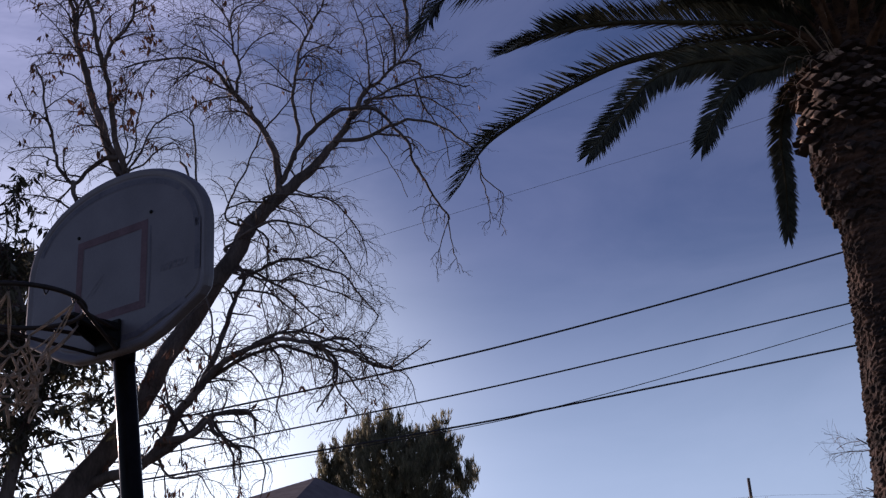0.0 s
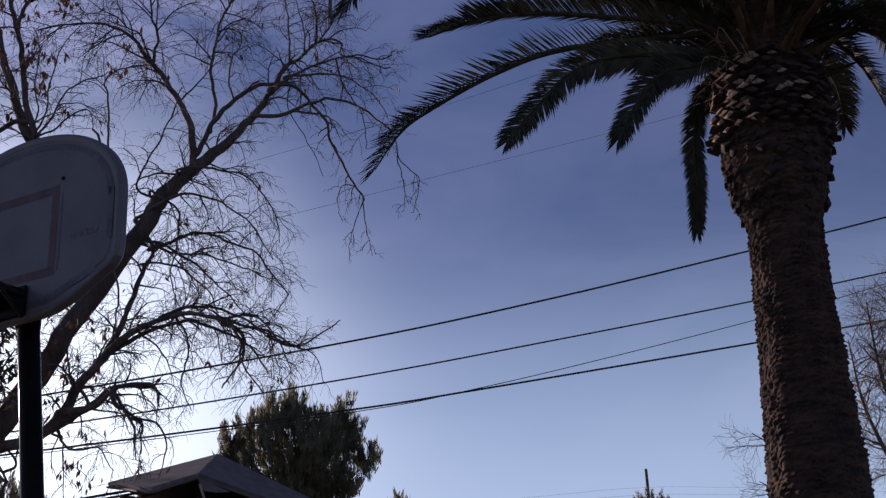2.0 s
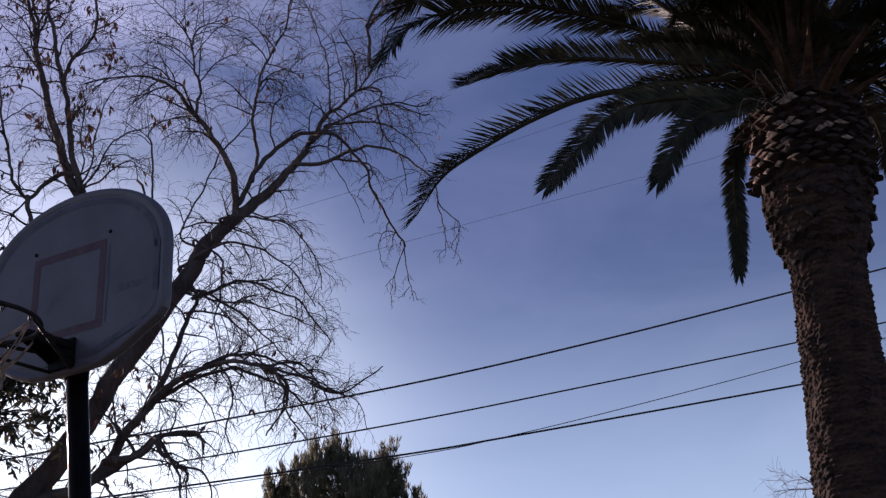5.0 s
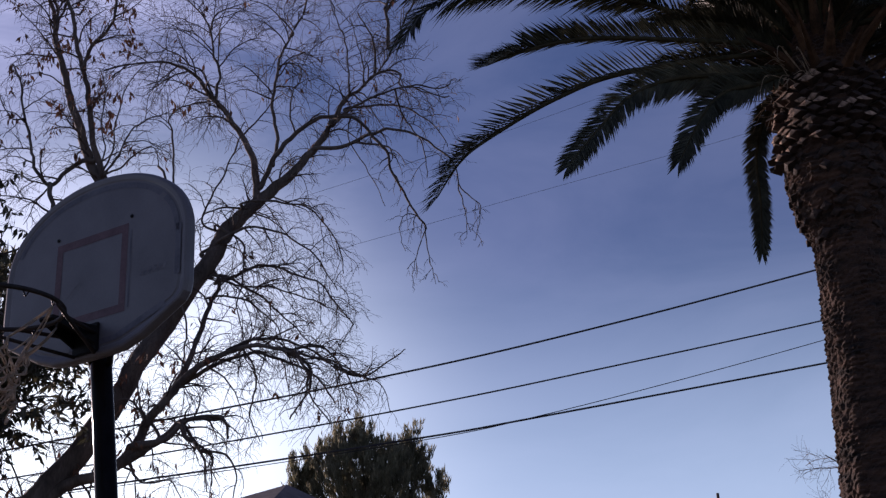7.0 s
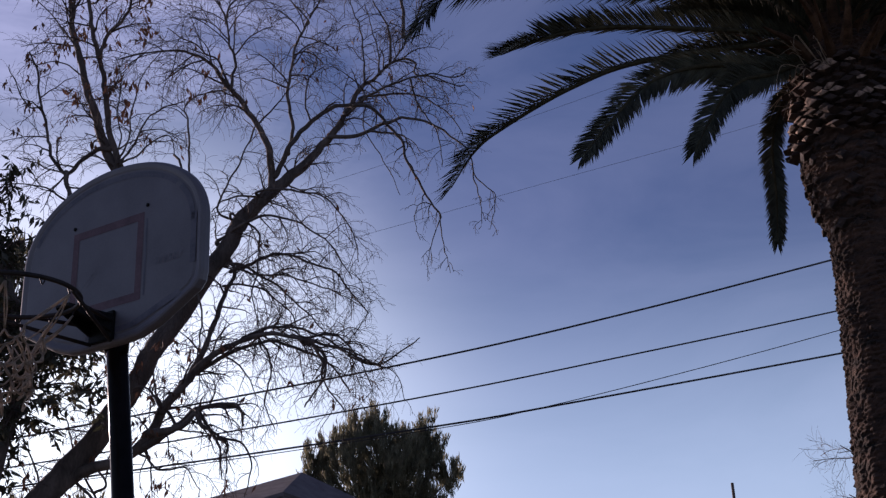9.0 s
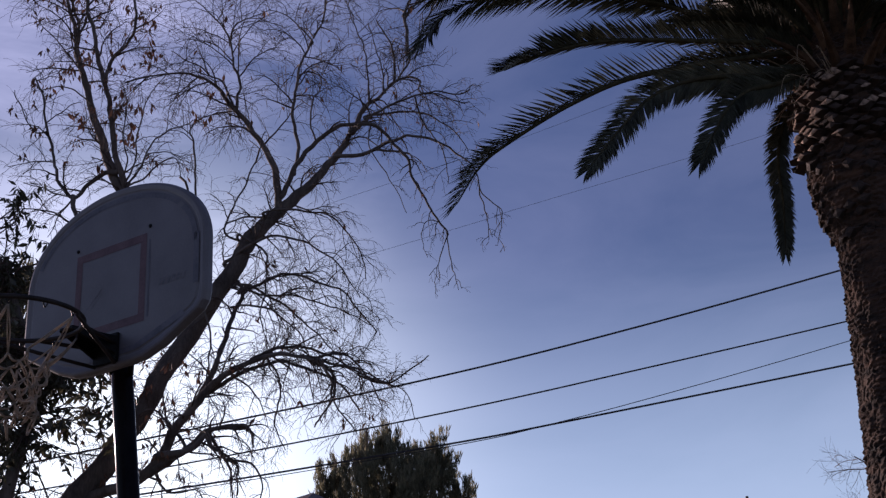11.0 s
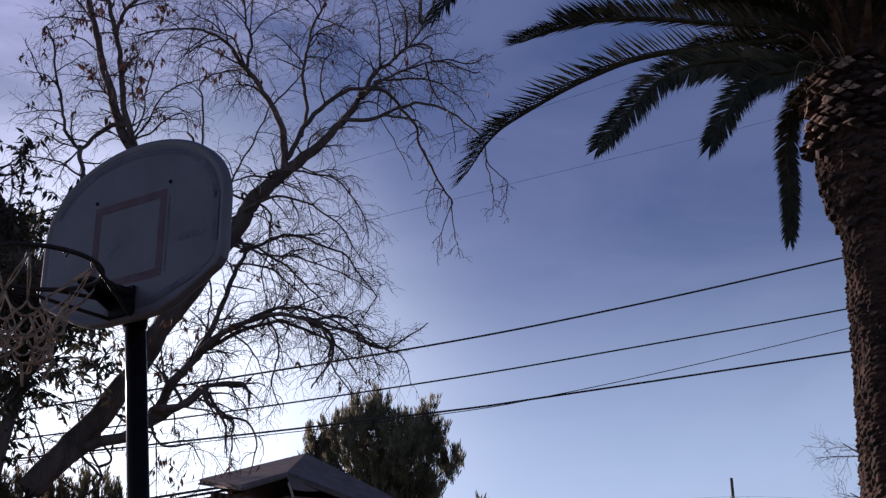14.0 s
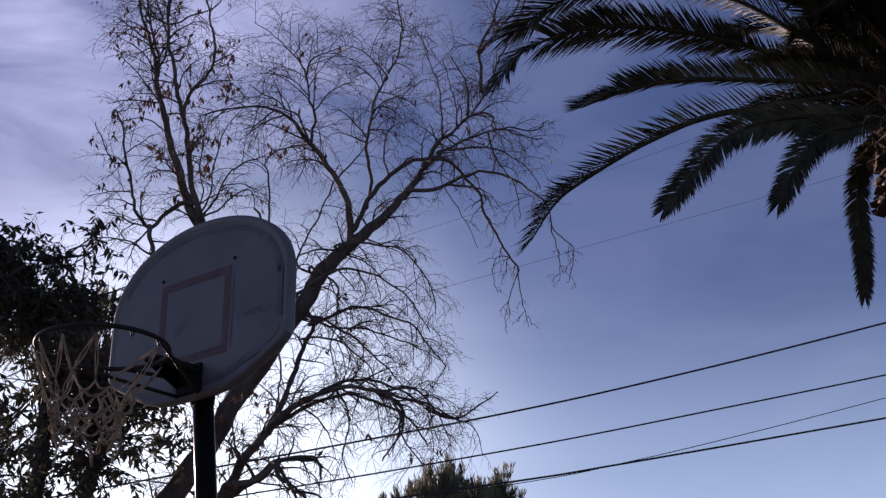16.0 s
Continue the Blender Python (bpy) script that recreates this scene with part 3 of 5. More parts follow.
limb("limb", 0.023, 0.008, (-0.58, 15.60, 10.68), (-0.34, 15.54, 10.73), (-0.18, 15.48, 10.64), (-0.16, 15.42, 10.42), (0.09, 15.36, 10.34), (0.52, 15.30, 10.14), droop=0.25, dense=0.9, reach=0.72)
limb("limb", 0.016, 0.006, (-0.91, 15.60, 10.45), (-0.92, 15.66, 10.89), (-0.96, 15.72, 11.37), (-1.07, 15.78, 11.81), (-1.19, 15.84, 12.22), (-1.37, 15.90, 12.61), reach=0.84, dense=1.1)
limb("limb", 0.016, 0.006, (-0.71, 15.60, 10.59), (-0.69, 15.53, 10.85), (-0.77, 15.47, 11.20), (-0.87, 15.40, 11.60), reach=0.66, dense=1.1)
limb("limb", 0.020, 0.010, (-0.54, 15.60, 10.71), (-0.52, 15.50, 11.06), (-0.59, 15.40, 11.30), (-0.74, 15.30, 11.58), dense=0.5, reach=0.60)
limb("limb", 0.031, 0.012, (-0.30, 15.70, 11.18), (-0.31, 15.74, 11.65), (-0.32, 15.78, 11.95), (-0.17, 15.82, 12.40), (0.01, 15.86, 12.94), (0.10, 15.90, 13.39), dense=0.7, reach=0.72)
limb("limb", 0.023, 0.010, (-0.32, 15.80, 11.94), (-0.14, 15.88, 12.23), (0.08, 15.95, 12.58), (0.30, 16.03, 12.99), (0.42, 16.10, 13.41), dense=0.7, reach=0.72)
limb("limb", 0.094, 0.020, (-3.31, 15.45, 7.25), (-3.75, 15.49, 8.02), (-4.16, 15.52, 8.83), (-4.44, 15.56, 9.25), (-4.65, 15.60, 9.78), (-4.82, 15.64, 10.27), (-4.99, 15.68, 10.78), (-5.16, 15.71, 11.40), (-5.25, 15.75, 11.82), (-5.36, 15.79, 12.26), (-5.55, 15.82, 12.82), (-5.69, 15.86, 13.29), (-5.85, 15.90, 13.87), taper=0.8, reach=0.90, dense=0.75)
limb("limb", 0.055, 0.016, (-4.31, 15.50, 9.13), (-4.47, 15.46, 9.70), (-4.55, 15.42, 10.24), (-4.67, 15.39, 10.78), (-4.81, 15.35, 11.35), (-4.91, 15.31, 11.82), (-4.99, 15.28, 12.20), (-4.99, 15.24, 12.79), (-4.99, 15.20, 13.29), reach=0.90, dense=0.75)
limb("limb", 0.035, 0.012, (-4.65, 15.30, 10.85), (-4.59, 15.26, 11.08), (-4.45, 15.21, 11.24), (-4.28, 15.17, 11.40), (-4.19, 15.13, 11.61), (-4.23, 15.09, 12.03), (-4.32, 15.04, 12.51), (-4.40, 15.00, 12.89), reach=0.84, dense=0.75)
limb("limb", 0.031, 0.012, (-5.20, 15.70, 11.79), (-5.31, 15.78, 12.30), (-5.45, 15.85, 12.84), (-5.56, 15.92, 13.32), (-5.66, 16.00, 13.83), reach=0.84, dense=0.75)
limb("limb", 0.023, 0.010, (-5.21, 15.70, 11.89), (-5.10, 15.62, 12.29), (-5.15, 15.55, 12.61), (-5.26, 15.48, 12.93), (-5.32, 15.40, 13.25), reach=0.72, dense=0.75)
limb("limb", 0.020, 0.008, (-5.46, 15.70, 12.84), (-5.07, 15.60, 12.59), (-4.70, 15.50, 12.63), (-4.29, 15.40, 12.78), (-4.15, 15.30, 13.00), dense=0.52, reach=0.72)
limb("limb", 0.039, 0.012, (-4.44, 15.50, 9.48), (-4.63, 15.46, 9.44), (-4.88, 15.42, 9.20), (-5.00, 15.39, 9.02), (-5.19, 15.35, 9.21), (-5.30, 15.31, 9.66), (-5.41, 15.27, 10.10), (-5.52, 15.24, 10.55), (-5.62, 15.20, 10.87), reach=0.84, dense=0.75)
limb("limb", 0.045, 0.02, (-4.95, 15.20, 8.93), (-4.87, 15.17, 8.69), (-4.87, 15.13, 8.42), (-4.88, 15.10, 8.07), reach=0.5)
limb("limb", 0.016, 0.006, (-4.99, 15.20, 8.97), (-5.17, 15.10, 8.97), (-5.34, 15.00, 9.02), (-5.55, 14.90, 9.07), reach=0.60, dense=0.75)
limb("limb", 0.022, 0.006, (-4.90, 15.20, 8.54), (-5.11, 15.10, 8.67), (-5.27, 15.00, 8.67), (-5.59, 14.90, 8.67), reach=0.6)
limb("limb", 0.016, 0.006, (-5.36, 15.20, 9.97), (-5.51, 15.13, 9.94), (-5.69, 15.07, 10.28), (-5.82, 15.00, 10.57), reach=0.60, dense=0.75)
limb("limb", 0.016, 0.006, (-4.92, 15.60, 10.64), (-5.15, 15.47, 10.81), (-5.36, 15.33, 10.76), (-5.54, 15.20, 10.64), dense=0.60, reach=0.60)
limb("limb", 0.017, 0.006, (-5.09, 15.60, 11.18), (-5.25, 15.47, 11.44), (-5.48, 15.33, 11.67), (-5.68, 15.20, 11.89), dense=0.60, reach=0.60)
limb("limb", 0.016, 0.006, (-4.34, 15.40, 9.17), (-4.29, 15.32, 9.53), (-4.33, 15.25, 9.94), (-4.28, 15.18, 10.36), (-4.38, 15.10, 10.69), reach=0.5, dense=0.90)
limb("limb", 0.016, 0.006, (-4.32, 15.40, 9.17), (-4.19, 15.35, 9.54), (-4.15, 15.30, 9.96), (-3.99, 15.25, 10.48), (-3.75, 15.20, 10.81), reach=0.5, dense=0.90)
limb("limb", 0.016, 0.006, (-4.30, 15.40, 9.17), (-4.10, 15.42, 9.53), (-3.96, 15.44, 9.85), (-3.73, 15.46, 10.03), (-3.57, 15.48, 10.10), (-3.42, 15.50, 10.22), reach=0.5, dense=1.2)
limb("limb", 0.016, 0.006, (-4.29, 15.40, 9.17), (-4.01, 15.45, 9.36), (-3.83, 15.50, 9.55), (-3.64, 15.55, 9.62), (-3.60, 15.60, 9.37), reach=0.5, dense=1.2)
limb("limb", 0.016, 0.006, (-4.24, 15.30, 9.12), (-4.14, 15.30, 9.33), (-3.99, 15.30, 9.59), (-3.75, 15.30, 9.63), (-3.55, 15.30, 9.53), reach=0.5, dense=1.2)
limb("limb", 0.019, 0.008, (-3.37, 15.40, 8.82), (-3.36, 15.37, 9.42), (-3.34, 15.33, 9.76), (-3.42, 15.30, 9.93), (-3.24, 15.27, 10.10), (-3.00, 15.23, 10.16), (-2.75, 15.20, 10.14), dense=0.81, reach=0.60)
limb("limb", 0.019, 0.007, (-2.92, 15.40, 8.37), (-2.77, 15.35, 8.73), (-2.62, 15.30, 9.16), (-2.46, 15.25, 9.45), (-2.34, 15.20, 9.80), dense=1.08, reach=0.60)
limb("limb", 0.022, 0.007, (-2.34, 15.40, 8.56), (-2.65, 15.33, 8.59), (-2.87, 15.27, 8.44), (-2.96, 15.20, 8.29), dense=0.8, reach=0.5)
limb("limb", 0.095, 0.012, (-4.95, 15.33, 4.5), (-4.5, 15.3, 4.85), (-3.81, 15.17, 5.08), (-3.44, 15.03, 5.52), (-3.14, 14.9, 5.88), (-2.78, 14.77, 6.15), (-2.3, 14.63, 6.32), (-1.83, 14.5, 6.25), (-1.33, 14.37, 6.09), (-0.92, 14.23, 5.83), (-0.57, 14.1, 5.69), droop=0.28, taper=1.1)
limb("limb", 0.06, 0.02, (-3.45, 15.03, 5.5), (-3.03, 15.15, 6.24), (-2.85, 15.3, 6.93), (-2.67, 15.45, 7.51), (-2.95, 15.5, 7.95))
limb("limb", 0.03, 0.008, (-2.67, 15.4, 7.49), (-2.13, 15.25, 7.66), (-1.67, 15.1, 7.49), (-1.22, 14.95, 7.16), (-0.86, 14.8, 6.62), droop=0.25)
limb("limb", 0.065, 0.014, (-3.75, 15.15, 5.08), (-3.22, 14.85, 5.26), (-2.95, 14.7, 5.48), (-2.51, 14.55, 5.44), (-2.33, 14.4, 5.27), droop=0.3, wobble=0.05)
limb("limb", 0.035, 0.008, (-2.97, 14.72, 5.46), (-2.81, 14.7, 5.17), (-2.6, 14.6, 4.96), (-2.55, 14.5, 4.59), droop=0.3, wobble=0.05)
limb("limb", 0.03, 0.008, (-1.55, 14.43, 6.17), (-1.4, 14.43, 5.88), (-1.4, 14.37, 5.65), (-1.13, 14.3, 5.23), droop=0.3, wobble=0.04)
limb("limb", 0.03, 0.006, (-2.95, 15.5, 8.0), (-2.33, 15.1, 8.14), (-1.78, 14.9, 7.97), (-1.33, 14.7, 7.54), (-1.04, 14.5, 6.98), droop=0.3)
limb("limb", 0.035, 0.006, (-3.35, 15.45, 7.1), (-2.77, 15.45, 7.62), (-2.33, 15.6, 7.48), (-1.75, 15.75, 7.01), (-1.47, 15.9, 6.72), droop=0.25)
limb("limb", 0.022, 0.006, (-2.67, 15.30, 8.29), (-2.34, 15.15, 7.95), (-2.28, 15.00, 7.41), (-2.33, 14.85, 6.89), (-2.20, 14.70, 6.38), droop=0.25, reach=0.8)
limb("limb", 0.022, 0.006, (-2.36, 15.30, 8.60), (-1.84, 15.45, 8.68), (-1.39, 15.60, 8.54), (-1.11, 15.75, 8.12), (-1.05, 15.90, 7.76), droop=0.3, reach=0.8)
limb("limb", 0.02, 0.006, (-3.18, 15.30, 7.27), (-3.04, 15.17, 6.66), (-3.04, 15.03, 6.17), (-2.87, 14.90, 5.75), droop=0.2, reach=0.8)
limb("limb", 0.022, 0.006, (-2.74, 15.30, 7.24), (-2.27, 15.17, 7.16), (-1.89, 15.03, 6.77), (-1.67, 14.90, 6.26), droop=0.25, reach=0.8)
limb("limb", 0.022, 0.006, (-2.59, 15.30, 7.47), (-2.01, 15.47, 7.41), (-1.43, 15.63, 7.27), (-0.96, 15.80, 7.06), droop=0.25, reach=0.8)
limb("limb", 0.02, 0.006, (-2.27, 14.70, 6.34), (-2.05, 14.60, 5.90), (-2.11, 14.50, 5.45), (-1.97, 14.40, 5.07), droop=0.3, reach=0.7)
limb("limb", 0.02, 0.006, (-1.76, 14.50, 6.24), (-1.26, 14.37, 6.21), (-0.99, 14.23, 5.87), (-0.79, 14.10, 5.40), droop=0.3, reach=0.7)
limb("limb", 0.02, 0.006, (-1.06, 14.30, 5.89), (-0.72, 14.20, 5.77), (-0.37, 14.10, 5.94), (-0.21, 14.00, 6.01), dense=0.4, reach=0.45)
limb("limb", 0.022, 0.006, (-3.52, 15.30, 5.57), (-3.71, 15.47, 6.04), (-3.69, 15.63, 6.63), (-3.82, 15.80, 7.01), droop=0.2, reach=0.7)
limb("limb", 0.025, 0.006, (-3.72, 15.30, 5.12), (-3.53, 15.13, 4.79), (-3.15, 14.97, 4.80), (-2.91, 14.80, 4.47), droop=0.25, reach=0.8)
limb("limb", 0.04, 0.010, (-3.21, 15.00, 5.88), (-2.80, 14.86, 6.07), (-2.35, 14.72, 6.24), (-1.84, 14.58, 6.16), (-1.35, 14.44, 5.88), (-1.07, 14.30, 5.47), droop=0.28, reach=0.8)
limb("limb", 0.03, 0.010, (-1.62, 14.50, 6.19), (-1.41, 14.45, 6.02), (-1.37, 14.40, 5.83), (-1.43, 14.35, 5.58), (-1.61, 14.30, 5.30), droop=0.3, reach=0.6, wobble=0.06)
limb("limb", 0.03, 0.008, (-2.42, 14.70, 6.34), (-2.07, 14.75, 6.46), (-1.58, 14.80, 6.40), (-1.17, 14.85, 6.21), (-0.75, 14.90, 5.98), droop=0.28, reach=0.8)
limb("limb", 0.03, 0.008, (-3.31, 15.00, 5.34), (-3.55, 15.10, 5.71), (-3.79, 15.20, 5.90), (-4.03, 15.30, 5.79), reach=0.7, wobble=0.05)
# a contorted low limb with a broken fork
limb("limb", 0.055, 0.012, (-3.55, 14.60, 5.13), (-3.33, 14.60, 5.17), (-3.12, 14.60, 5.22), (-2.98, 14.60, 5.38), (-2.86, 14.60, 5.46), (-2.60, 14.60, 5.43), (-2.42, 14.60, 5.37), (-2.38, 14.62, 5.18), wobble=0.04, dense=0.6, reach=0.4, droop=0.3)
limb("limb", 0.04, 0.008, (-2.97, 14.60, 5.38), (-2.90, 14.60, 5.22), (-2.76, 14.60, 5.08), (-2.67, 14.60, 4.91), (-2.62, 14.60, 4.55), wobble=0.05, dense=0.8, reach=0.4, droop=0.35)
limb("limb", 0.018, 0.005, (-2.72, 14.60, 5.05), (-2.42, 14.60, 4.98), (-2.28, 14.60, 4.75), (-2.30, 14.60, 4.5), (-2.36, 14.60, 4.3), wobble=0.02, dense=0.5, reach=0.4, droop=0.35)
# shoots that fan out of the western fork
# bare sprouts low on the trunk
limb("limb", 0.022, 0.006, (-4.92, 15.50, 4.31), (-5.16, 15.60, 4.90), (-5.41, 15.70, 5.51), (-5.65, 15.80, 6.00), reach=0.6)
limb("limb", 0.022, 0.006, (-4.31, 15.50, 4.52), (-4.66, 15.60, 5.05), (-4.84, 15.70, 5.59), (-5.23, 15.80, 6.15), reach=0.6)
limb("limb", 0.022, 0.006, (-3.76, 15.50, 5.07), (-4.20, 15.60, 5.33), (-4.68, 15.70, 5.50), (-5.31, 15.80, 5.62), reach=0.6)
limb("limb", 0.022, 0.006, (-4.19, 15.50, 4.74), (-4.45, 15.60, 4.98), (-4.84, 15.70, 4.96), (-5.31, 15.80, 5.09), reach=0.6)
limb("limb", 0.022, 0.006, (-4.09, 15.50, 5.21), (-4.43, 15.60, 5.57), (-4.57, 15.70, 5.98), (-4.41, 15.80, 6.32), reach=0.6)
limb("limb", 0.022, 0.006, (-4.50, 15.50, 4.31), (-4.97, 15.60, 4.54), (-5.25, 15.70, 4.85), (-5.48, 15.80, 5.24), reach=0.6)
put("twig_crown", tw_v, tw_f, TWIG, bare_tree, "fine drooping bare twigs", kind="stuff")
west = [p for p in tw_ends if p.x < -3.9 and p.z > 9.6]
few = [p for p in tw_ends if p.x >= -3.9]
low_west = [p for p in tw_ends if p.x < -3.2 and p.z < 7.0]
clumps = rng.sample(west, min(len(west), 120)) + rng.sample(low_west, min(len(low_west), 70)) + rng.sample(few, min(len(few), 24))
lv, lf = leaf_blades([p + rand_unit(rng) * rng.uniform(0.0, 0.11) for p in clumps for _ in range(rng.randint(3, 7))] + rng.sample(few, min(len(few), 90)), 0.115, rng, 1.6)
# withered bunches that still hang on
for q in ((-5.24, 15.2, 10.88), (-5.09, 15.2, 10.98), (-4.65, 15.3, 10.76), (-4.45, 15.3, 10.6), (-4.5, 15.3, 10.3), (-4.0, 15.2, 11.0), (-3.12, 15.1, 10.43), (-3.12, 15.1, 10.0), (-3.24, 15.1, 10.08), (-4.6, 15.3, 9.47), (-4.9, 15.2, 10.1), (-4.2, 15.3, 10.06)):
    av, af = leaf_blades([Vector(q) + rand_unit(rng) * rng.uniform(0.0, 0.13) for _ in range(7)], 0.135, rng, 2.2)
    lf += [tuple(i + len(lv) for i in face) for face in af]
    lv += av
put("dry_foliage", lv, lf, DRY_LEAF, bare_tree, "sparse curled brown leaves", kind="stuff")


# ---- palm ----
palm = thing("palm_tree", (3.73, 10.0, 0), "stout date palm with cut leaf bases and arching fronds", "palm tree")
PROFILE = [(-0.05, 0.60), (0.4, 0.54), (1.6, 0.475), (3.17, 0.42), (3.66, 0.40), (4.35, 0.365), (4.86, 0.342), (5.39, 0.335), (5.55, 0.345), (5.68, 0.395), (5.85, 0.44), (6.1, 0.485), (6.4, 0.50), (6.9, 0.475), (7.1, 0.42), (7.45, 0.34), (8.3, 0.20)]


def palm_axis(z):
    return Vector((3.745 + 0.02 * max(0, z - 3.2), 10.0, z))


def palm_radius(z):
    for (z0, r0), (z1, r1) in zip(PROFILE, PROFILE[1:]):
        if z <= z1:
            return r0 + (r1 - r0) * (z - z0) / (z1 - z0)
    return PROFILE[-1][1]


# trunk: old leaf scars in rings, ragged lips
v1, f1 = [], []
SEG, z = 144, -0.05
zs = []
while z < 8.2:
    zs.append(z)
    z += 0.05 if z < 2.3 else 0.019
for z in zs:
    r = palm_radius(z)
    for k in range(SEG):
        w = 2 * math.pi * k / SEG
        c = Vector((math.cos(w) * 3.2, math.sin(w) * 3.2, z * 2.4))
        flake = Vector((math.cos(w) * 4.5, math.sin(w) * 4.5, z * 16.0))
        ph2 = (z / 0.046 + 0.75 * noise.noise(c) + 0.45 * noise.noise(c * 2.7)) % 1.0
        deep = 0.032 * (0.55 + 0.9 * noise.noise(c * 1.4 + Vector((7, 3, 1))))
        # old bases overlap in a spiral, each one lapping the next
        lap = (w * 24 / (2 * math.pi) + 0.5 * math.floor(z / 0.046 + 0.75 * noise.noise(c)) + 0.6 * noise.noise(c * 1.7)) % 1.0
        rr = r + 0.014 * lap + deep * (1 - ph2) ** 1.3 - 0.030 + 0.016 * noise.noise(c * 2.0) + 0.013 * noise.noise(flake) + 0.008 * noise.noise(flake * 2.3)
        v1.append(palm_axis(z) + Vector((math.cos(w) * rr, math.sin(w) * rr, 0)))
for i in range(len(zs) - 1):
    for k in range(SEG):
        k2 = (k + 1) % SEG
        f1.append((i * SEG + k, i * SEG + k2, (i + 1) * SEG + k2, (i + 1) * SEG + k))
f1.append(tuple(range((len(zs) - 1) * SEG, len(zs) * SEG)))
trunk = put("trunk", v1, f1, PALM_TRUNK, palm, "rough ringed brown fibrous trunk")


def boot_mesh(k, w, h, d, cut, seed):
    """A cut leaf base: a broad scale that turns up and ends in a diamond face."""
    r = random.Random(seed)
    j = 0.10 * w
    vs = [(0, 0.02, -h * 0.75), (w, 0.03, 0), (0, 0.03, h), (-w, 0.03, 0),
          (0, -d, -h * 0.45), (w * 0.72, -d * 0.85, 0), (0, -d * 0.6, h * 0.62), (-w * 0.72, -d * 0.85, 0), (0, -d * 1.02, 0.0)]
    vs = [tuple(q + r.uniform(-j, j) for q in v) for v in vs]
    fs = [(0, 1, 5, 4), (1, 2, 6, 5), (2, 3, 7, 6), (3, 0, 4, 7)]
    me = bpy.data.meshes.new("leaf_base")
    me.from_pydata(vs, [], fs + [(4, 5, 8), (5, 6, 8), (6, 7, 8), (7, 4, 8)])
    me.materials.append(PALM_BOOT)
    me.materials.append(BOOT_CUT)
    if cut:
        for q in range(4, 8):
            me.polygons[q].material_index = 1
    me.update()
    return me


CUTS = [boot_mesh(k, 0.066, 0.05, 0.055, k < 8, 40 + k) for k in range(10)]
STUBS = [boot_mesh(k, 0.10, 0.10, 0.085, False, 60 + k) for k in range(8)]
brng = random.Random(5)


def set_boot(me, z, w, r, tilt, s):
    ob = new("leaf_base", me)
    ob.parent = trunk
    p = palm_axis(z) + Vector((math.cos(w), math.sin(w), 0)) * r - palm.location
    ob.matrix_basis = Matrix.Translation(p) @ Euler((tilt, brng.uniform(-0.12, 0.12), w + math.pi / 2 - 0.1 + brng.uniform(-0.25, 0.25))).to_matrix().to_4x4() @ Matrix.Diagonal((s * brng.uniform(0.85, 1.2), s, s, 1))


# weathered ragged stubs form the lower bulge; the far side is never passed
for rowi in range(9):
    for k in range(15):
        w = 2 * math.pi * (k + 0.5 * (rowi % 2)) / 15 + brng.uniform(-0.1, 0.1)
        z = 5.50 + rowi * 0.092 + brng.uniform(-0.035, 0.035)
        if math.sin(w) > 0.5 or brng.random() < 0.16:
            continue
        set_boot(STUBS[brng.randrange(8)], z, w, palm_radius(z) - brng.uniform(0.02, 0.06) - (0.02 if rowi < 2 else 0), brng.uniform(-0.1, 0.6), brng.uniform(0.5, 0.9))
# newer bases in a spiral of diamonds, pale mostly leftward as painted sunlight
for rowi in range(12):
    for k in range(22):
        w = 2 * math.pi * (k + 0.5 * (rowi % 2)) / 22 + brng.uniform(-0.05, 0.05)
        z = 6.30 + rowi * 0.066 + brng.uniform(-0.018, 0.018)
        if math.sin(w) > 0.5 or brng.random() < 0.05:
            continue
        sunlit_pale = noise.noise(Vector((math.cos(w) * 1.6, math.sin(w) * 1.6, z * 2.2))) + brng.uniform(-0.25, 0.25) > 0.58 - 0.72 * (math.cos(w) < -0.45)
        set_boot(CUTS[brng.randrange(8) if sunlit_pale else brng.randrange(8, 10)], z, w, palm_radius(z) - brng.uniform(-0.045, 0.03), brng.uniform(-0.2, 0.15), brng.uniform(1.0, 1.4))


def leaflet_mesh(bend):
    """One stiff leaflet of unit length, folded along its rib."""
    vs = [(-0.5, 0, 0), (0, 0, 0.004), (0.5, 0, 0), (-1, 0.5, 0.01), (0, 0.5, -0.012), (1, 0.5, 0.01), (0, 1, bend)]
    me = bpy.data.meshes.new("leaflet")
    me.from_pydata(vs, [], [(0, 1, 4, 3), (1, 2, 5, 4), (3, 4, 6), (4, 5, 6)])
    me.materials.append(PALM_LEAF)
    me.update()
    return me


LEAFLETS = [leaflet_mesh(q) for q in (-0.10, -0.05, 0.0, 0.05)]


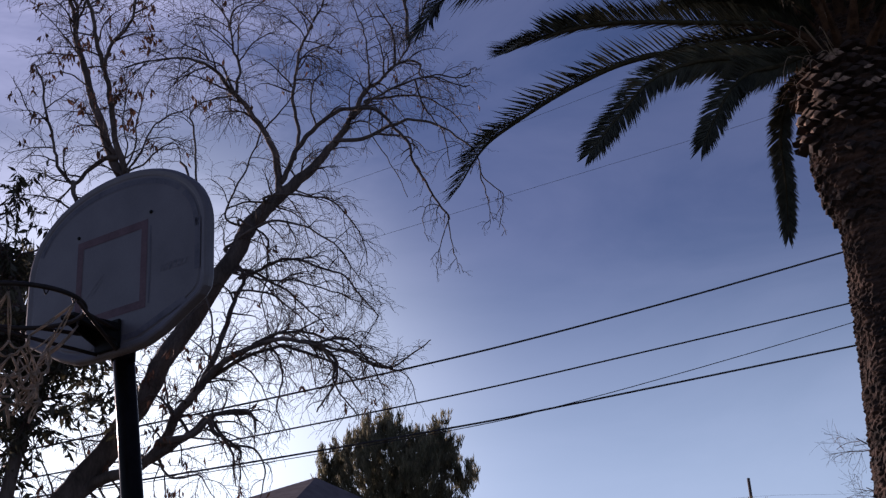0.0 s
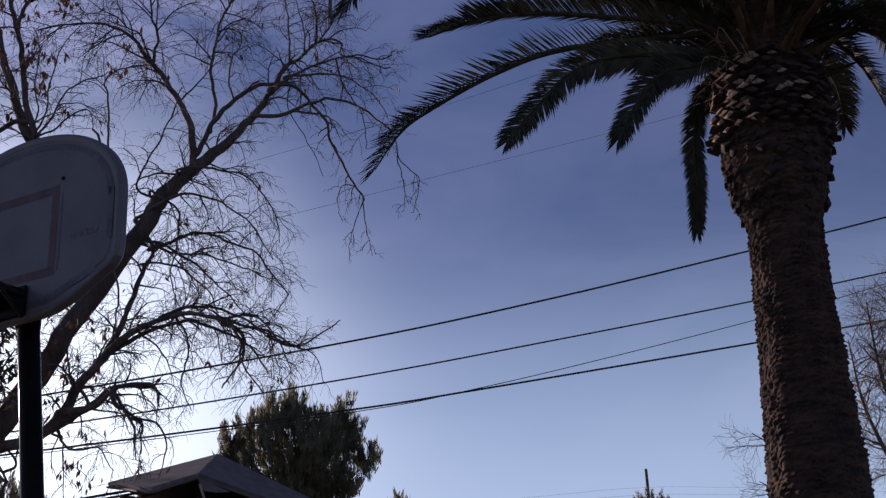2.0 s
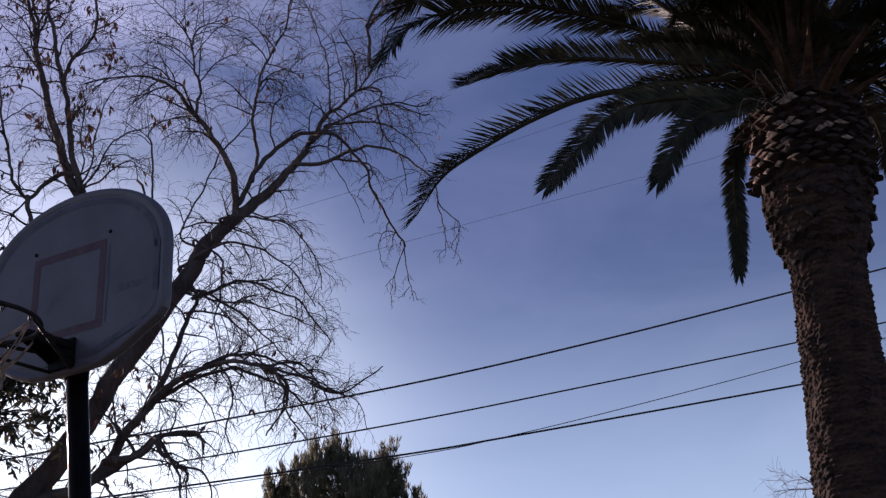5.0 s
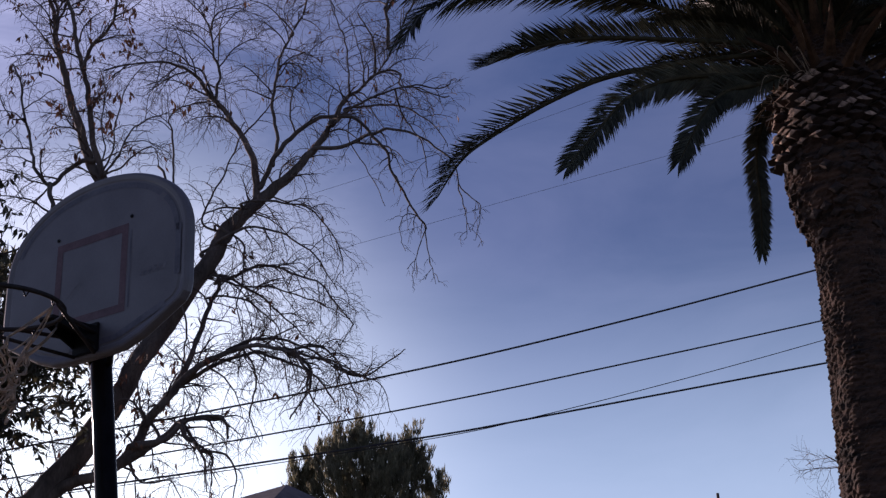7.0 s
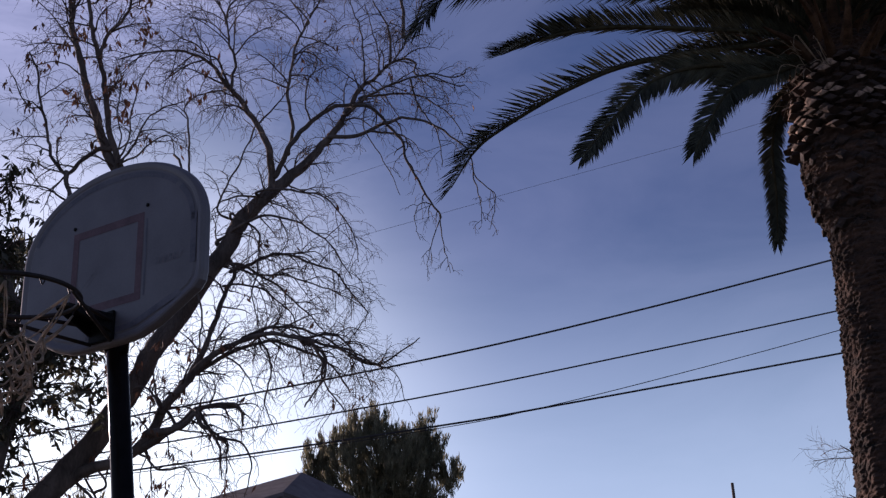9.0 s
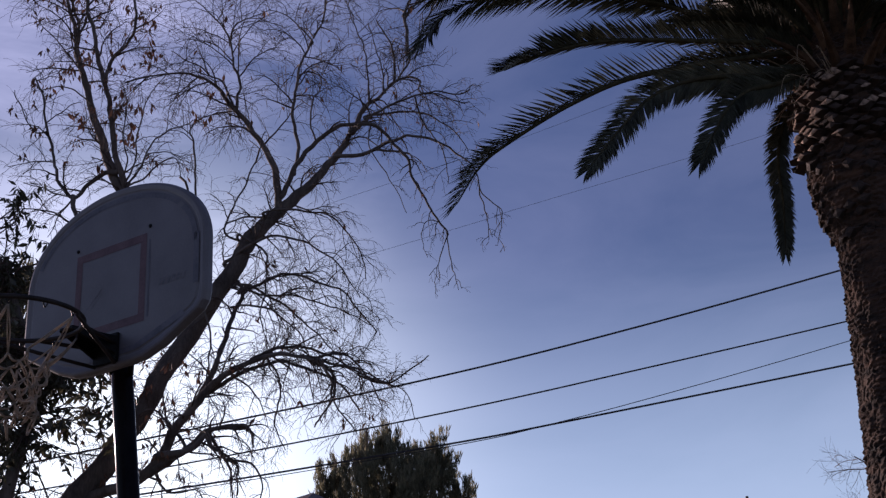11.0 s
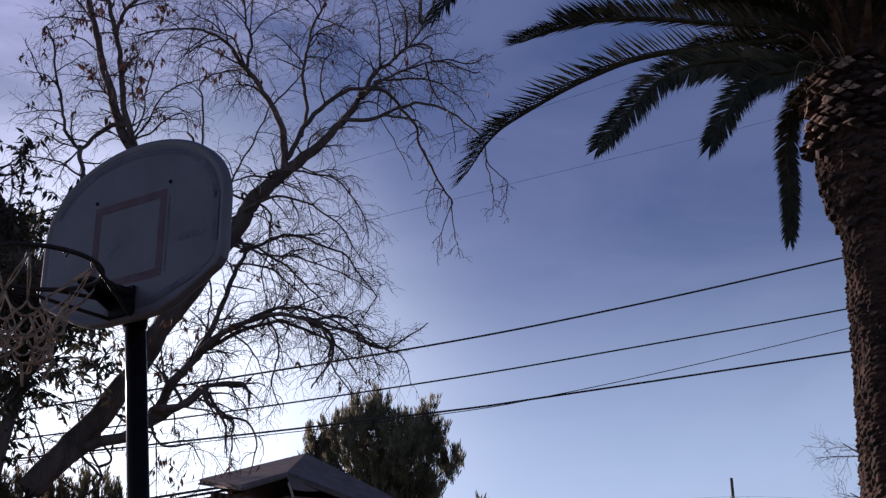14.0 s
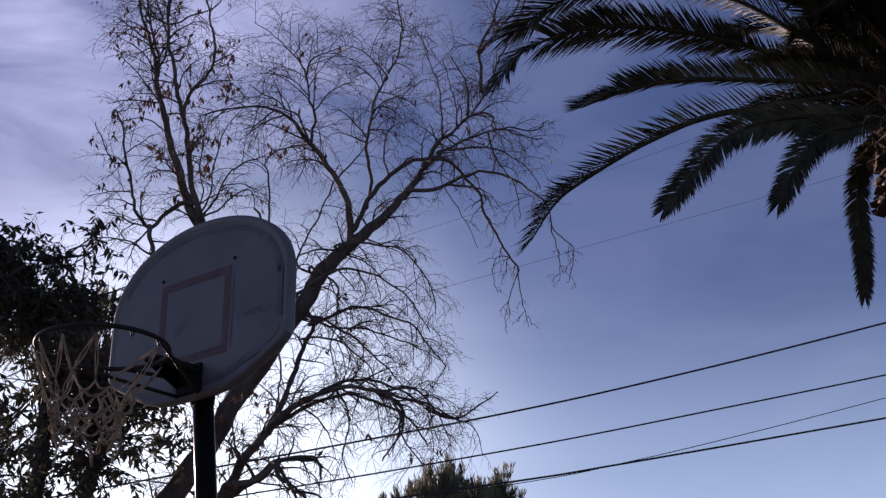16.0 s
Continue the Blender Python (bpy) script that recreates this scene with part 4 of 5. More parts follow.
def frond(points, width=0.42, pairs=66,  twist=0.0, seed=0, bare=0.10, vee=0.45, face=0.0, single=False, lean=0.0):
    """A feather leaf: a ribbed stalk and two rows of stiff folded leaflets."""
    r = random.Random(seed)
    pairs = int(pairs * 1.55) if single else int(pairs * 3.2)
    line = spline(points, 10)
    n = len(line) - 1
    v, f = [], []
    tube(v, f, line, [0.026 * (1 - i / n) ** 0.8 + 0.004 for i in range(n + 1)], 6)
    fr = put("frond", v, f, PALM_RIB, palm, "arching dark green feather frond", True)
    v, f = [], []
    for k in range(pairs):
        s = bare + (1 - bare) * k / (pairs - 1)
        i = min(int(s * n), n - 1)
        p = line[i].lerp(line[i + 1], s * n - i)
        t = (line[i + 1] - line[i]).normalized()
        a = t.cross(Vector((0, 0, 1)))
        a = a.normalized() if a.length > 0.15 else Vector((0, -1, 0))
        flat = t.cross(Vector((0.3, 0.9, 0.3)))
        if face and flat.length > 0.1:
            flat.normalize()
            a = (a * (1 - face) + (flat if flat.dot(a) > 0 or face > 0.9 else -flat) * face).normalized()
        b = a.cross(t)
        q = Matrix.Rotation(twist, 3, t)
        a, b = q @ a, q @ b
        if b.z < 0:
            b = -b
        prof = min(1.0, 0.45 + 3.2 * (s - bare)) * (1.0 if s < 0.6 else 1.0 - 0.3 * ((s - 0.6) / 0.4) ** 1.4)
        for side in (-1, 1):
            ln = width * prof * r.uniform(0.84, 1.12)
            fwd = 0.80 + lean + 0.55 * s + 4.0 * max(0.0, s - 0.9) + 70.0 * max(0.0, s - 0.96) + r.uniform(-0.14, 0.14)
            d = (a * side * math.cos(vee) + b * math.sin(vee + r.uniform(-0.28, 0.28)) + t * fwd).normalized()
            wd = (0.0092 if single else 0.0088) * r.uniform(0.8, 1.2)
            edge = d.cross(b).normalized() if d.cross(b).length > 0.05 else a
            fold = edge.cross(d).normalized()
            droop = Vector((0, 0, -1)) * ln * r.uniform(0.01, 0.10)
            if single:
                ob = new("leaflet", LEAFLETS[r.randrange(len(LEAFLETS))])
                ob.parent = fr
                turn = Matrix((edge * wd, d * ln, fold * ln)).transposed().to_4x4()
                turn.translation = p - palm.location
                ob.matrix_basis = turn
                continue
            o = len(v)
            m = p + d * ln * 0.5
            tip = p + d * ln + droop
            v += [p - edge * wd * 0.5, p + fold * wd * 0.25, p + edge * wd * 0.5, m - edge * wd, m - fold * wd * 0.5, m + edge * wd, tip]
            f += [(o, o + 1, o + 4, o + 3), (o + 1, o + 2, o + 5, o + 4), (o + 3, o + 4, o + 6), (o + 4, o + 5, o + 6)]
    if not single:
        put("leaf_blade", v, f, PALM_LEAF, fr, kind="stuff")


HEART = (3.75, 10.0, 7.35)
frond([HEART, (3.27, 9.8, 7.33), (1.96, 9.72, 7.15), (1.27, 9.64, 6.86), (0.63, 9.56, 6.44), (0.37, 9.48, 6.18), (0.16, 9.4, 5.82)], 0.34, 96, seed=1, face=0.12, vee=0.7, single=True)
frond([HEART, (3.28, 9.8, 7.42), (2.49, 9.64, 7.41), (1.7, 9.48, 7.37), (1.18, 9.32, 7.22), (0.81, 9.16, 7.01), (0.62, 9.0, 6.84)], 0.32, 84, seed=2, face=0.25, vee=0.7)
frond([HEART, (3.10, 9.70, 7.06), (2.37, 9.42, 6.90), (1.86, 9.15, 6.60), (1.50, 8.88, 6.15), (1.18, 8.60, 5.68)], 0.31, 96, seed=3, vee=0.3, face=1.0, lean=0.35)
frond([HEART, (3.13, 9.70, 6.97), (2.76, 9.50, 6.79), (2.49, 9.30, 6.49), (2.17, 9.10, 5.94)], 0.30, 90, seed=4, vee=0.25, face=1.0, lean=0.35)
frond([HEART, (3.52, 10.40, 7.22), (3.34, 10.40, 6.98), (3.19, 10.35, 6.57), (3.14, 10.29, 6.05), (3.07, 10.24, 5.56)], 0.22, 84, seed=5, vee=0.4, face=0.85, lean=0.2)
frond([HEART, (2.42, 9.85, 7.87), (2.05, 9.80, 7.98), (1.57, 9.72, 8.06), (1.13, 9.62, 8.06), (0.79, 9.52, 7.99), (0.40, 9.40, 7.81), (0.12, 9.30, 7.58), (-0.06, 9.20, 7.27)], 0.40, 96, seed=6, face=0.3, vee=0.1)
frond([HEART, (2.9, 9.9, 7.95), (2.25, 10.05, 8.6), (1.49, 10.3, 9.0), (0.65, 10.55, 9.06), (0.09, 10.8, 8.85)], 0.48, 80, seed=7, vee=0.2)
frond([HEART, (4.36, 10.0, 7.46), (4.65, 9.9, 7.15), (4.8, 9.8, 6.68), (4.85, 9.7, 6.2)], 0.36, 60, seed=8)
frond([HEART, (4.4, 10.2, 7.27), (4.8, 10.7, 7.29), (5.05, 11.2, 7.09)], 0.34, 50, seed=9)
frond([HEART, (4.38, 10.0, 7.64), (4.98, 10.0, 7.58), (5.41, 10.0, 7.2), (5.63, 10.0, 6.6)], 0.40, 70, seed=10)
frond([HEART, (3.24, 10.00, 8.12), (2.73, 10.20, 8.75), (2.08, 10.40, 9.14), (1.36, 10.60, 9.19)], 0.42, 70, seed=41)
frond([HEART, (3.36, 10.20, 7.86), (2.98, 10.37, 8.32), (2.60, 10.53, 8.59), (2.30, 10.70, 8.65)], 0.36, 60, seed=42, vee=0.2)
frond([HEART, (3.30, 9.80, 7.79), (2.92, 9.67, 8.16), (2.56, 9.53, 8.40), (2.14, 9.40, 8.51)], 0.40, 60, seed=44, vee=0.2)
frond([HEART, (3.41, 10.20, 7.58), (3.08, 10.33, 7.67), (2.67, 10.47, 7.70), (2.36, 10.60, 7.65)], 0.30, 60, seed=51, vee=0.3)
frond([HEART, (3.36, 10.10, 7.37), (3.07, 10.20, 7.41), (2.77, 10.30, 7.44), (2.51, 10.40, 7.39)], 0.28, 60, seed=52, vee=0.2)
frond([HEART, (3.33, 9.90, 7.52), (3.02, 9.80, 7.63), (2.64, 9.70, 7.65), (2.25, 9.60, 7.59)], 0.34, 64, seed=53, vee=0.3)
frond([HEART, (3.38, 10.10, 7.21), (3.19, 10.17, 7.26), (3.00, 10.23, 7.27), (2.80, 10.30, 7.25)], 0.24, 50, seed=54, vee=0.2)
frond([HEART, (4.30, 9.7, 7.75), (4.75, 9.5, 7.80), (5.10, 9.3, 7.50), (5.25, 9.2, 7.1)], 0.34, 60, seed=61, vee=0.2)
frond([HEART, (4.30, 9.8, 7.32), (4.70, 9.6, 7.25), (4.98, 9.5, 6.90), (5.08, 9.4, 6.5)], 0.30, 60, seed=62, vee=0.2)
frng = random.Random(3)
for k in range(26):
    w = 2 * math.pi * (k * 0.382)
    up = frng.uniform(1.35, 2.3)
    ln = frng.uniform(2.6, 3.4)
    o = Vector((math.cos(w), math.sin(w), 0))
    if o.y < -0.3 or o.x < 0.2:
        continue
    h = Vector(HEART) + Vector((0, 0, 0.12))
    frond([h, h + o * 0.35 * ln * 0.5 + Vector((0, 0, up * 0.6)), h + o * ln * 0.5 + Vector((0, 0, up * 1.05)), h + o * ln * 0.85 + Vector((0, 0, up * 0.9)), h + o * ln + Vector((0, 0, up * 0.5))], 0.42, 64, seed=20 + k)
# short inner fronds crowd the heart
for k in range(52):
    w = 2 * math.pi * (k * 0.382) + frng.uniform(-0.2, 0.2)
    o = Vector((math.cos(w), math.sin(w), 0))
    if o.y > 0.75:
        continue
    ln, up = frng.uniform(0.65, 1.15) * (1.45 if o.x > 0.3 else 1.0), frng.uniform(0.0, 1.15)
    h = Vector(HEART) + Vector((0, 0, frng.uniform(-0.15, 0.5)))
    if o.x < -0.1 or o.y > 0.0:
        up, h.z = max(up, 0.75), max(h.z, HEART[2] + 0.2)
    frond([h + o * 0.2, h + o * ln * 0.5 + Vector((0, 0, up * 0.6)), h + o * ln * 0.85 + Vector((0, 0, up * 0.85)), h + o * ln + Vector((0, 0, up * 0.8 - 0.1))], frng.uniform(0.22, 0.34), 30, seed=70 + k, vee=0.2, bare=0.25)
# broad stalk butts that carry the fronds
for k in range(64):
    w = 2 * math.pi * (k * 0.382)
    o = Vector((math.cos(w), math.sin(w), 0))
    z = 6.95 + 0.018 * k + frng.uniform(-0.03, 0.03)
    if k < 12 and o.x < -0.4 and o.y > 0.2:
        continue
    a = palm_axis(z) + o * (palm_radius(z) - 0.06)
    up = 0.12 + 0.011 * k
    v1, f1 = [], []
    tube(v1, f1, spline([a, a + o * 0.22 + Vector((0, 0, up * 0.55)), a + o * frng.uniform(0.42, 0.7) + Vector((0, 0, up + frng.uniform(-0.05, 0.1)))], 3), [0.062, 0.055, 0.046, 0.036, 0.027, 0.018, 0.008], 6, 0.2)
    put("stalk", v1, f1, PALM_STALK, palm, "" if k else "dark brown frond stalk butt")
# pale fibres and old stalks round the heart
v1, f1 = [], []
for k in range(48):
    w = frng.uniform(0.55, 1.35) * math.pi
    z = frng.uniform(6.85, 7.35)
    o = Vector((math.cos(w), math.sin(w), 0))
    a = palm_axis(z) + o * 0.44
    b = a + o * frng.uniform(0.08, 0.35) + Vector((0, 0, frng.uniform(-0.05, 0.2)))
    c = b + o * frng.uniform(0.02, 0.2) + Vector((frng.uniform(-0.05, 0.05), 0, frng.uniform(-0.22, 0.12)))
    tube(v1, f1, spline([a, b, c], 6), [0.0045 - 0.0002 * q for q in range(13)], 4)
put("dry_fibre", v1, f1, DRY_FIBRE, palm, "pale dry stalks and fibres round the heart", kind="stuff")


# ---- overhead wires ----
def wire(label, radius, *points):
    line = spline(points, 12)
    v, f = [], []
    tube(v, f, line, [radius] * len(line), 6)
    tagged(put("overhead_wire", v, f, CABLE, None, smooth=True), label, "wire", "overhead wires")


WIRE = "black overhead utility cable sagging across the sky"
wire(WIRE, 0.017, (-24.0, 21, 4.6), (-14.0, 21, 5.78), (-5.42, 21, 7.06), (-0.12, 21, 7.90), (3.51, 21, 8.62), (7.13, 21, 9.44), (9.94, 21, 10.09), (18, 21, 12.1), (30, 21, 15.4))
wire(WIRE, 0.014, (-24.0, 21, 4.5), (-14.0, 21, 5.50), (-5.40, 21, 6.50), (-0.16, 21, 7.225), (3.5, 21, 7.835), (7.12, 21, 8.475), (9.75, 21, 8.99), (18, 21, 10.6), (30, 21, 13.2))
wire(WIRE, 0.017, (-24.0, 21, 4.6), (-14.0, 21, 5.3), (-5.38, 21, 6.11), (-0.20, 21, 6.66), (1.94, 21, 6.945), (7.08, 21, 7.69), (9.6, 21, 8.07), (18, 21, 9.4), (30, 21, 11.5))
wire("thin black service wire beside the thicker cables", 0.0072, (-24.0, 20.95, 4.6), (-14.0, 20.95, 5.28), (-5.38, 20.95, 6.05), (-0.14, 20.95, 6.61), (1.94, 20.95, 6.95), (4.40, 20.95, 7.47), (7.11, 20.95, 8.10), (9.72, 20.95, 8.76), (18, 20.95, 11.2), (30, 20.95, 15))
wire("faint thin wire high across the sky", 0.0029, (-24, 21, 4.5), (-1.32, 21, 10.30), (1.28, 21, 11.0), (4.97, 21, 11.95), (6.42, 21, 12.33), (18, 21, 15.6), (30, 21, 19.2))
wire("faint thin wire high across the sky", 0.0028, (-24, 21, 4.6), (-1.01, 21, 11.69), (0.08, 21, 12.03), (3.40, 21, 13.13), (18, 21, 18.4), (30, 21, 23))


# ---- far pine and neighbours' trees ----
def tufts(places, size, rng, blades=9):
    vs, fs = [], []
    for p, out in places:
        for _ in range(blades):
            d = (out * 0.7 + Vector((0, 0, 1.0)) + rand_unit(rng) * 0.5).normalized()
            s = d.cross(rand_unit(rng))
            if s.length < 0.1:
                continue
            s.normalize()
            ln = size * rng.uniform(0.5, 1.2)
            w = size * rng.uniform(0.035, 0.075)
            q = p + rand_unit(rng) * size * 0.28
            b = len(vs)
            vs += [q - s * w * 0.5, q + s * w * 0.5, q + d * ln * 0.6 + s * w, q + d * ln, q + d * ln * 0.6 - s * w]
            fs += [(b, b + 1, b + 2, b + 3, b + 4)]
    return vs, fs


def pine(name, base, height, blobs, label, n_tufts, size, seed, category="tree"):
    """A tree whose crown is several lobes of upright needle tufts on short limbs."""
    r = random.Random(seed)
    tree = thing(name, base, label, category)
    b = Vector(base)
    v, f = [], []
    top = b + Vector((0, 0, height))
    tube(v, f, spline([b - Vector((0, 0, 0.05)), b.lerp(top, 0.5) + Vector((0.1, 0, 0)), top], 5), [0.035 * height * (1 - 0.085 * i) for i in range(11)], 9, 0.15)
    put("trunk", v, f, BARK, tree, "", True)
    v, f = [], []
    places = []
    total = sum(x[3] * x[4] for x in blobs)
    for cx, cy, cz, rx, rz in blobs:
        c = b + Vector((cx, cy, cz))
        for k in range(6):
            e = c + Vector((r.uniform(-rx, rx), r.uniform(-rx, rx), r.uniform(-rz, rz))) * 0.6
            s = b.lerp(top, min(0.95, max(0.3, (e.z - b.z) / height - 0.22)))
            tube(v, f, spline([s, s.lerp(e, 0.5) - Vector((0, 0, 0.1)), e], 3), [0.05 * size * (7 - i) / 3 for i in range(7)], 5)
        for _ in range(int(n_tufts * rx * rz / total / 9)):
            u = rand_unit(r)
            k = r.random() ** 0.38
            p = c + Vector((u.x * rx, u.y * rx, u.z * rz)) * k * (1 + 0.25 * noise.noise(u * 2.6 + c))
            # a plume of tufts that narrows towards its tip
            way = (u * 0.55 + Vector((0, 0, 1)) + rand_unit(r) * 0.25).normalized()
            for q in range(9):
                places.append((p + way * size * 0.32 * (q - 3) + rand_unit(r) * size * 0.5 * (1 - q / 10), way))
    put("limb_work", v, f, BARK, tree, "", True)
    v, f = tufts(places, size, r)
    put("crown", v, f, PINE_LEAF, tree, kind="stuff")


pine("pine_tree", (-2.2, 46, 0), 11.0, [(-0.2, 0, 11.0, 2.1, 1.7), (-2.5, 0, 11.15, 0.5, 0.7), (-2.75, 0, 11.7, 0.22, 0.4), (-1.9, 0, 12.0, 0.45, 0.6), (-1.0, 0, 12.5, 0.45, 0.65), (-0.2, 0, 12.8, 0.45, 0.75), (0.6, 0, 12.1, 0.45, 0.7), (1.65, 0, 12.5, 0.32, 0.8), (1.3, 0, 11.5, 0.7, 0.8), (2.1, 0, 11.6, 0.3, 0.5), (2.5, 0, 10.9, 0.45, 0.4), (2.8, 0, 11.1, 0.2, 0.25), (1.5, 0, 9.9, 0.7, 0.7), (-0.6, 0, 9.2, 1.8, 1.1), (-2.4, 0, 10.3, 0.6, 0.8)], "dense dark grey-green pine behind the roof", 6500, 0.27, 11)
pine("pine_tree", (1.8, 60, 0), 10.6, [(0, 0, 9.7, 0.4, 1.4), (-0.3, 0, 8.8, 0.7, 1.2)], "top of a small distant dark pine", 260, 0.6, 12)
pine("distant_tree", (18.8, 80, 0), 13, [(0, 0, 13.7, 1.3, 1.7), (-0.7, 0, 13.5, 0.8, 1.5), (0.8, 0, 13.5, 0.8, 1.3)], "rounded top of a distant dark tree", 1300, 0.28, 13)
pine("pine_tree", (-10.2, 20, 0), 12.5, [(-0.6, 0, 12.0, 0.9, 1.9), (0.2, 0, 9.6, 1.0, 1.4), (2.7, -0.4, 8.7, 0.8, 0.7)], "tall dark pine behind the hoop", 1500, 0.34, 14)


def broadleaf(base, stems, blobs, label, n_sprays, seed):
    """A tree with several thin stems and drooping sprays of lance-shaped leaves."""
    r = random.Random(seed)
    tree = thing("leafy_tree", base, label, "tree")
    for pts, r0, r1 in stems:
        line = spline(pts, 6)
        v, f = [], []
        tube(v, f, line, [r0 + (r1 - r0) * i / (len(line) - 1) for i in range(len(line))], 9, 0.15)
        put("stem", v, f, BARK, tree, "", True)
    v, f, ends = [], [], []
    for pts, r0, r1 in stems:
        line = spline(pts, 6)[8:]
        branch_out(v, f, [], line, [r1] * len(line), 0, r, 0.08, 0.5, 1.0)
    total = sum(x[3] * x[4] * x[5] for x in blobs)
    roots = [Vector(p) for pts, _, _ in stems for p in spline(pts, 5)[6:]]
    for cx, cy, cz, rx, rz, wgt in blobs:
        c = Vector((cx, cy, cz))
        for _ in range(int(n_sprays * rx * rz * wgt / total)):
            u = rand_unit(r)
            p = c + Vector((u.x * rx, u.y * rx, u.z * rz)) * r.random() ** 0.45
            d = (u * 0.8 + Vector((0, 0, r.uniform(-0.6, 0.6)))).normalized()
            ln = r.uniform(0.2, 0.5)
            pts = [p - d * ln * 0.6]
            for s in range(5):
                d = (d + rand_unit(r) * 0.25 + Vector((0, 0, -0.10))).normalized()
                pts.append(pts[-1] + d * ln / 4)
                ends += [pts[-1]] * 3
            tube(v, f, pts, [0.007, 0.006, 0.005, 0.004, 0.003, 0.0025], 4, cap=False)
            if r.random() < 0.22:
                near = min(roots, key=lambda q: (q - p).length)
                tube(v, f, spline([near, near.lerp(pts[0], 0.5) + rand_unit(r) * 0.15, pts[0]], 4), [0.02 - 0.0016 * i for i in range(9)], 5, cap=False)
    put("twig_crown", v, f, TWIG, tree, kind="stuff")
    v, f = leaf_blades([q + rand_unit(r) * 0.02 for q in ends], 0.155, r, 0.7)
    put("foliage", v, f, GREEN_LEAF, tree, "dark lance-shaped leaves", kind="stuff")


broadleaf((-6.0, 14.6, 0), [
    ([(-6.1, 14.6, -0.05), (-6.0, 14.6, 3.0), (-5.88, 14.6, 5.1), (-5.95, 14.7, 6.4), (-6.3, 14.8, 7.6), (-6.8, 14.9, 8.6)], 0.14, 0.03),
    ([(-5.8, 14.5, -0.05), (-5.5, 14.5, 3.2), (-5.2, 14.5, 5.2), (-5.05, 14.6, 6.0), (-5.4, 14.6, 7.2), (-5.9, 14.7, 8.3)], 0.12, 0.02),
    ([(-6.3, 14.8, -0.05), (-6.5, 14.8, 3.2), (-6.55, 14.8, 5.4), (-6.9, 14.9, 7.0)], 0.10, 0.03)],
    [(-6.9, 14.8, 8.0, 0.9, 0.9, 1.0), (-6.2, 14.7, 7.7, 0.7, 0.75, 0.95), (-5.55, 14.6, 7.6, 0.42, 0.5, 0.8), (-5.5, 14.6, 8.6, 0.2, 0.3, 0.6), (-4.95, 14.6, 7.75, 0.16, 0.4, 0.7), (-6.6, 14.8, 6.5, 0.9, 0.8, 0.2), (-5.5, 14.6, 6.6, 0.6, 0.5, 1.5), (-4.75, 14.5, 6.4, 0.5, 0.42, 1.9), (-4.4, 14.5, 5.7, 0.5, 0.5, 0.35), (-5.8, 14.6, 5.6, 0.8, 0.6, 0.5), (-5.9, 14.6, 4.9, 0.9, 0.45, 0.5), (-5.1, 14.4, 5.5, 0.5, 0.6, 0.55), (-5.2, 14.5, 6.1, 0.5, 0.3, 0.8), (-7.9, 15.0, 8.4, 1.1, 1.2, 0.9), (-7.6, 15.0, 6.0, 1.0, 1.2, 0.08)],
    "dark evergreen tree with drooping lance-shaped leaves", 940, 21)

# bare tree behind the palm
far_bare = thing("bare_tree", (9.3, 20.0, 0), "bare grey twiggy tree behind the palm", "tree")
r2 = random.Random(17)
v2, f2, e2 = [], [], []
for name, r0, r1, pts in (
        ("trunk", 0.16, 0.03, [(9.6, 20, -0.05), (9.5, 20, 2.8), (9.3, 20, 4.8), (9.25, 20, 6.5), (9.6, 20, 8.6)]),
        ("limb", 0.06, 0.01, [(9.4, 20, 3.9), (8.9, 20, 5.0), (8.5, 20, 6.2), (8.4, 20, 7.4)]),
        ("limb", 0.05, 0.01, [(9.3, 20, 4.6), (9.6, 20.3, 6.0), (9.9, 20.3, 7.8)]),
        ("limb", 0.05, 0.008, [(9.4, 20, 3.4), (8.2, 20.2, 4.6), (7.2, 20.3, 5.5), (6.6, 20.3, 5.9)]),
        ("limb", 0.04, 0.008, [(8.4, 20.1, 4.4), (7.2, 20.1, 4.7), (6.55, 20.1, 5.05)]),
        ("limb", 0.05, 0.010, [(9.2, 20, 5.6), (8.8, 19.8, 6.6), (8.7, 19.7, 8.0)])):
    line = spline(pts, 6)
    n = len(line) - 1
    rad = [r0 + (r1 - r0) * i / n for i in range(n + 1)]
    v, f = [], []
    tube(v, f, line, rad, 8, 0.12)
    put(name, v, f, BARK, far_bare, "", True)
    branch_out(v2, f2, e2, line, rad, 0, r2, 0.06, 1.9 if pts[-1][0] > 7.5 else 0.45)
put("twig_crown", v2, f2, TWIG_BROWN, far_bare, kind="stuff")

# ---- shrubs by the house ----
pine("shrub", (-4.7, 16.5, 0), 3.9, [(-0.05, 0, 4.25, 0.55, 0.5), (-0.4, 0, 4.0, 0.4, 0.6), (0.35, 0, 4.15, 0.32, 0.42), (0.0, 0, 3.3, 0.8, 0.8), (-0.95, -0.2, 4.2, 0.5, 0.5), (-1.6, -0.2, 4.4, 0.5, 0.6)], "dark dense shrub below the leaning tree", 5200, 0.10, 31, "shrub")
pine("shrub", (-3.0, 17.4, 0), 3.9, [(0.0, 0, 4.25, 0.4, 0.4), (0.3, 0, 4.1, 0.3, 0.4), (0, 0, 3.4, 0.6, 0.7)], "small shrub beside the eaves", 1800, 0.09, 32, "shrub")
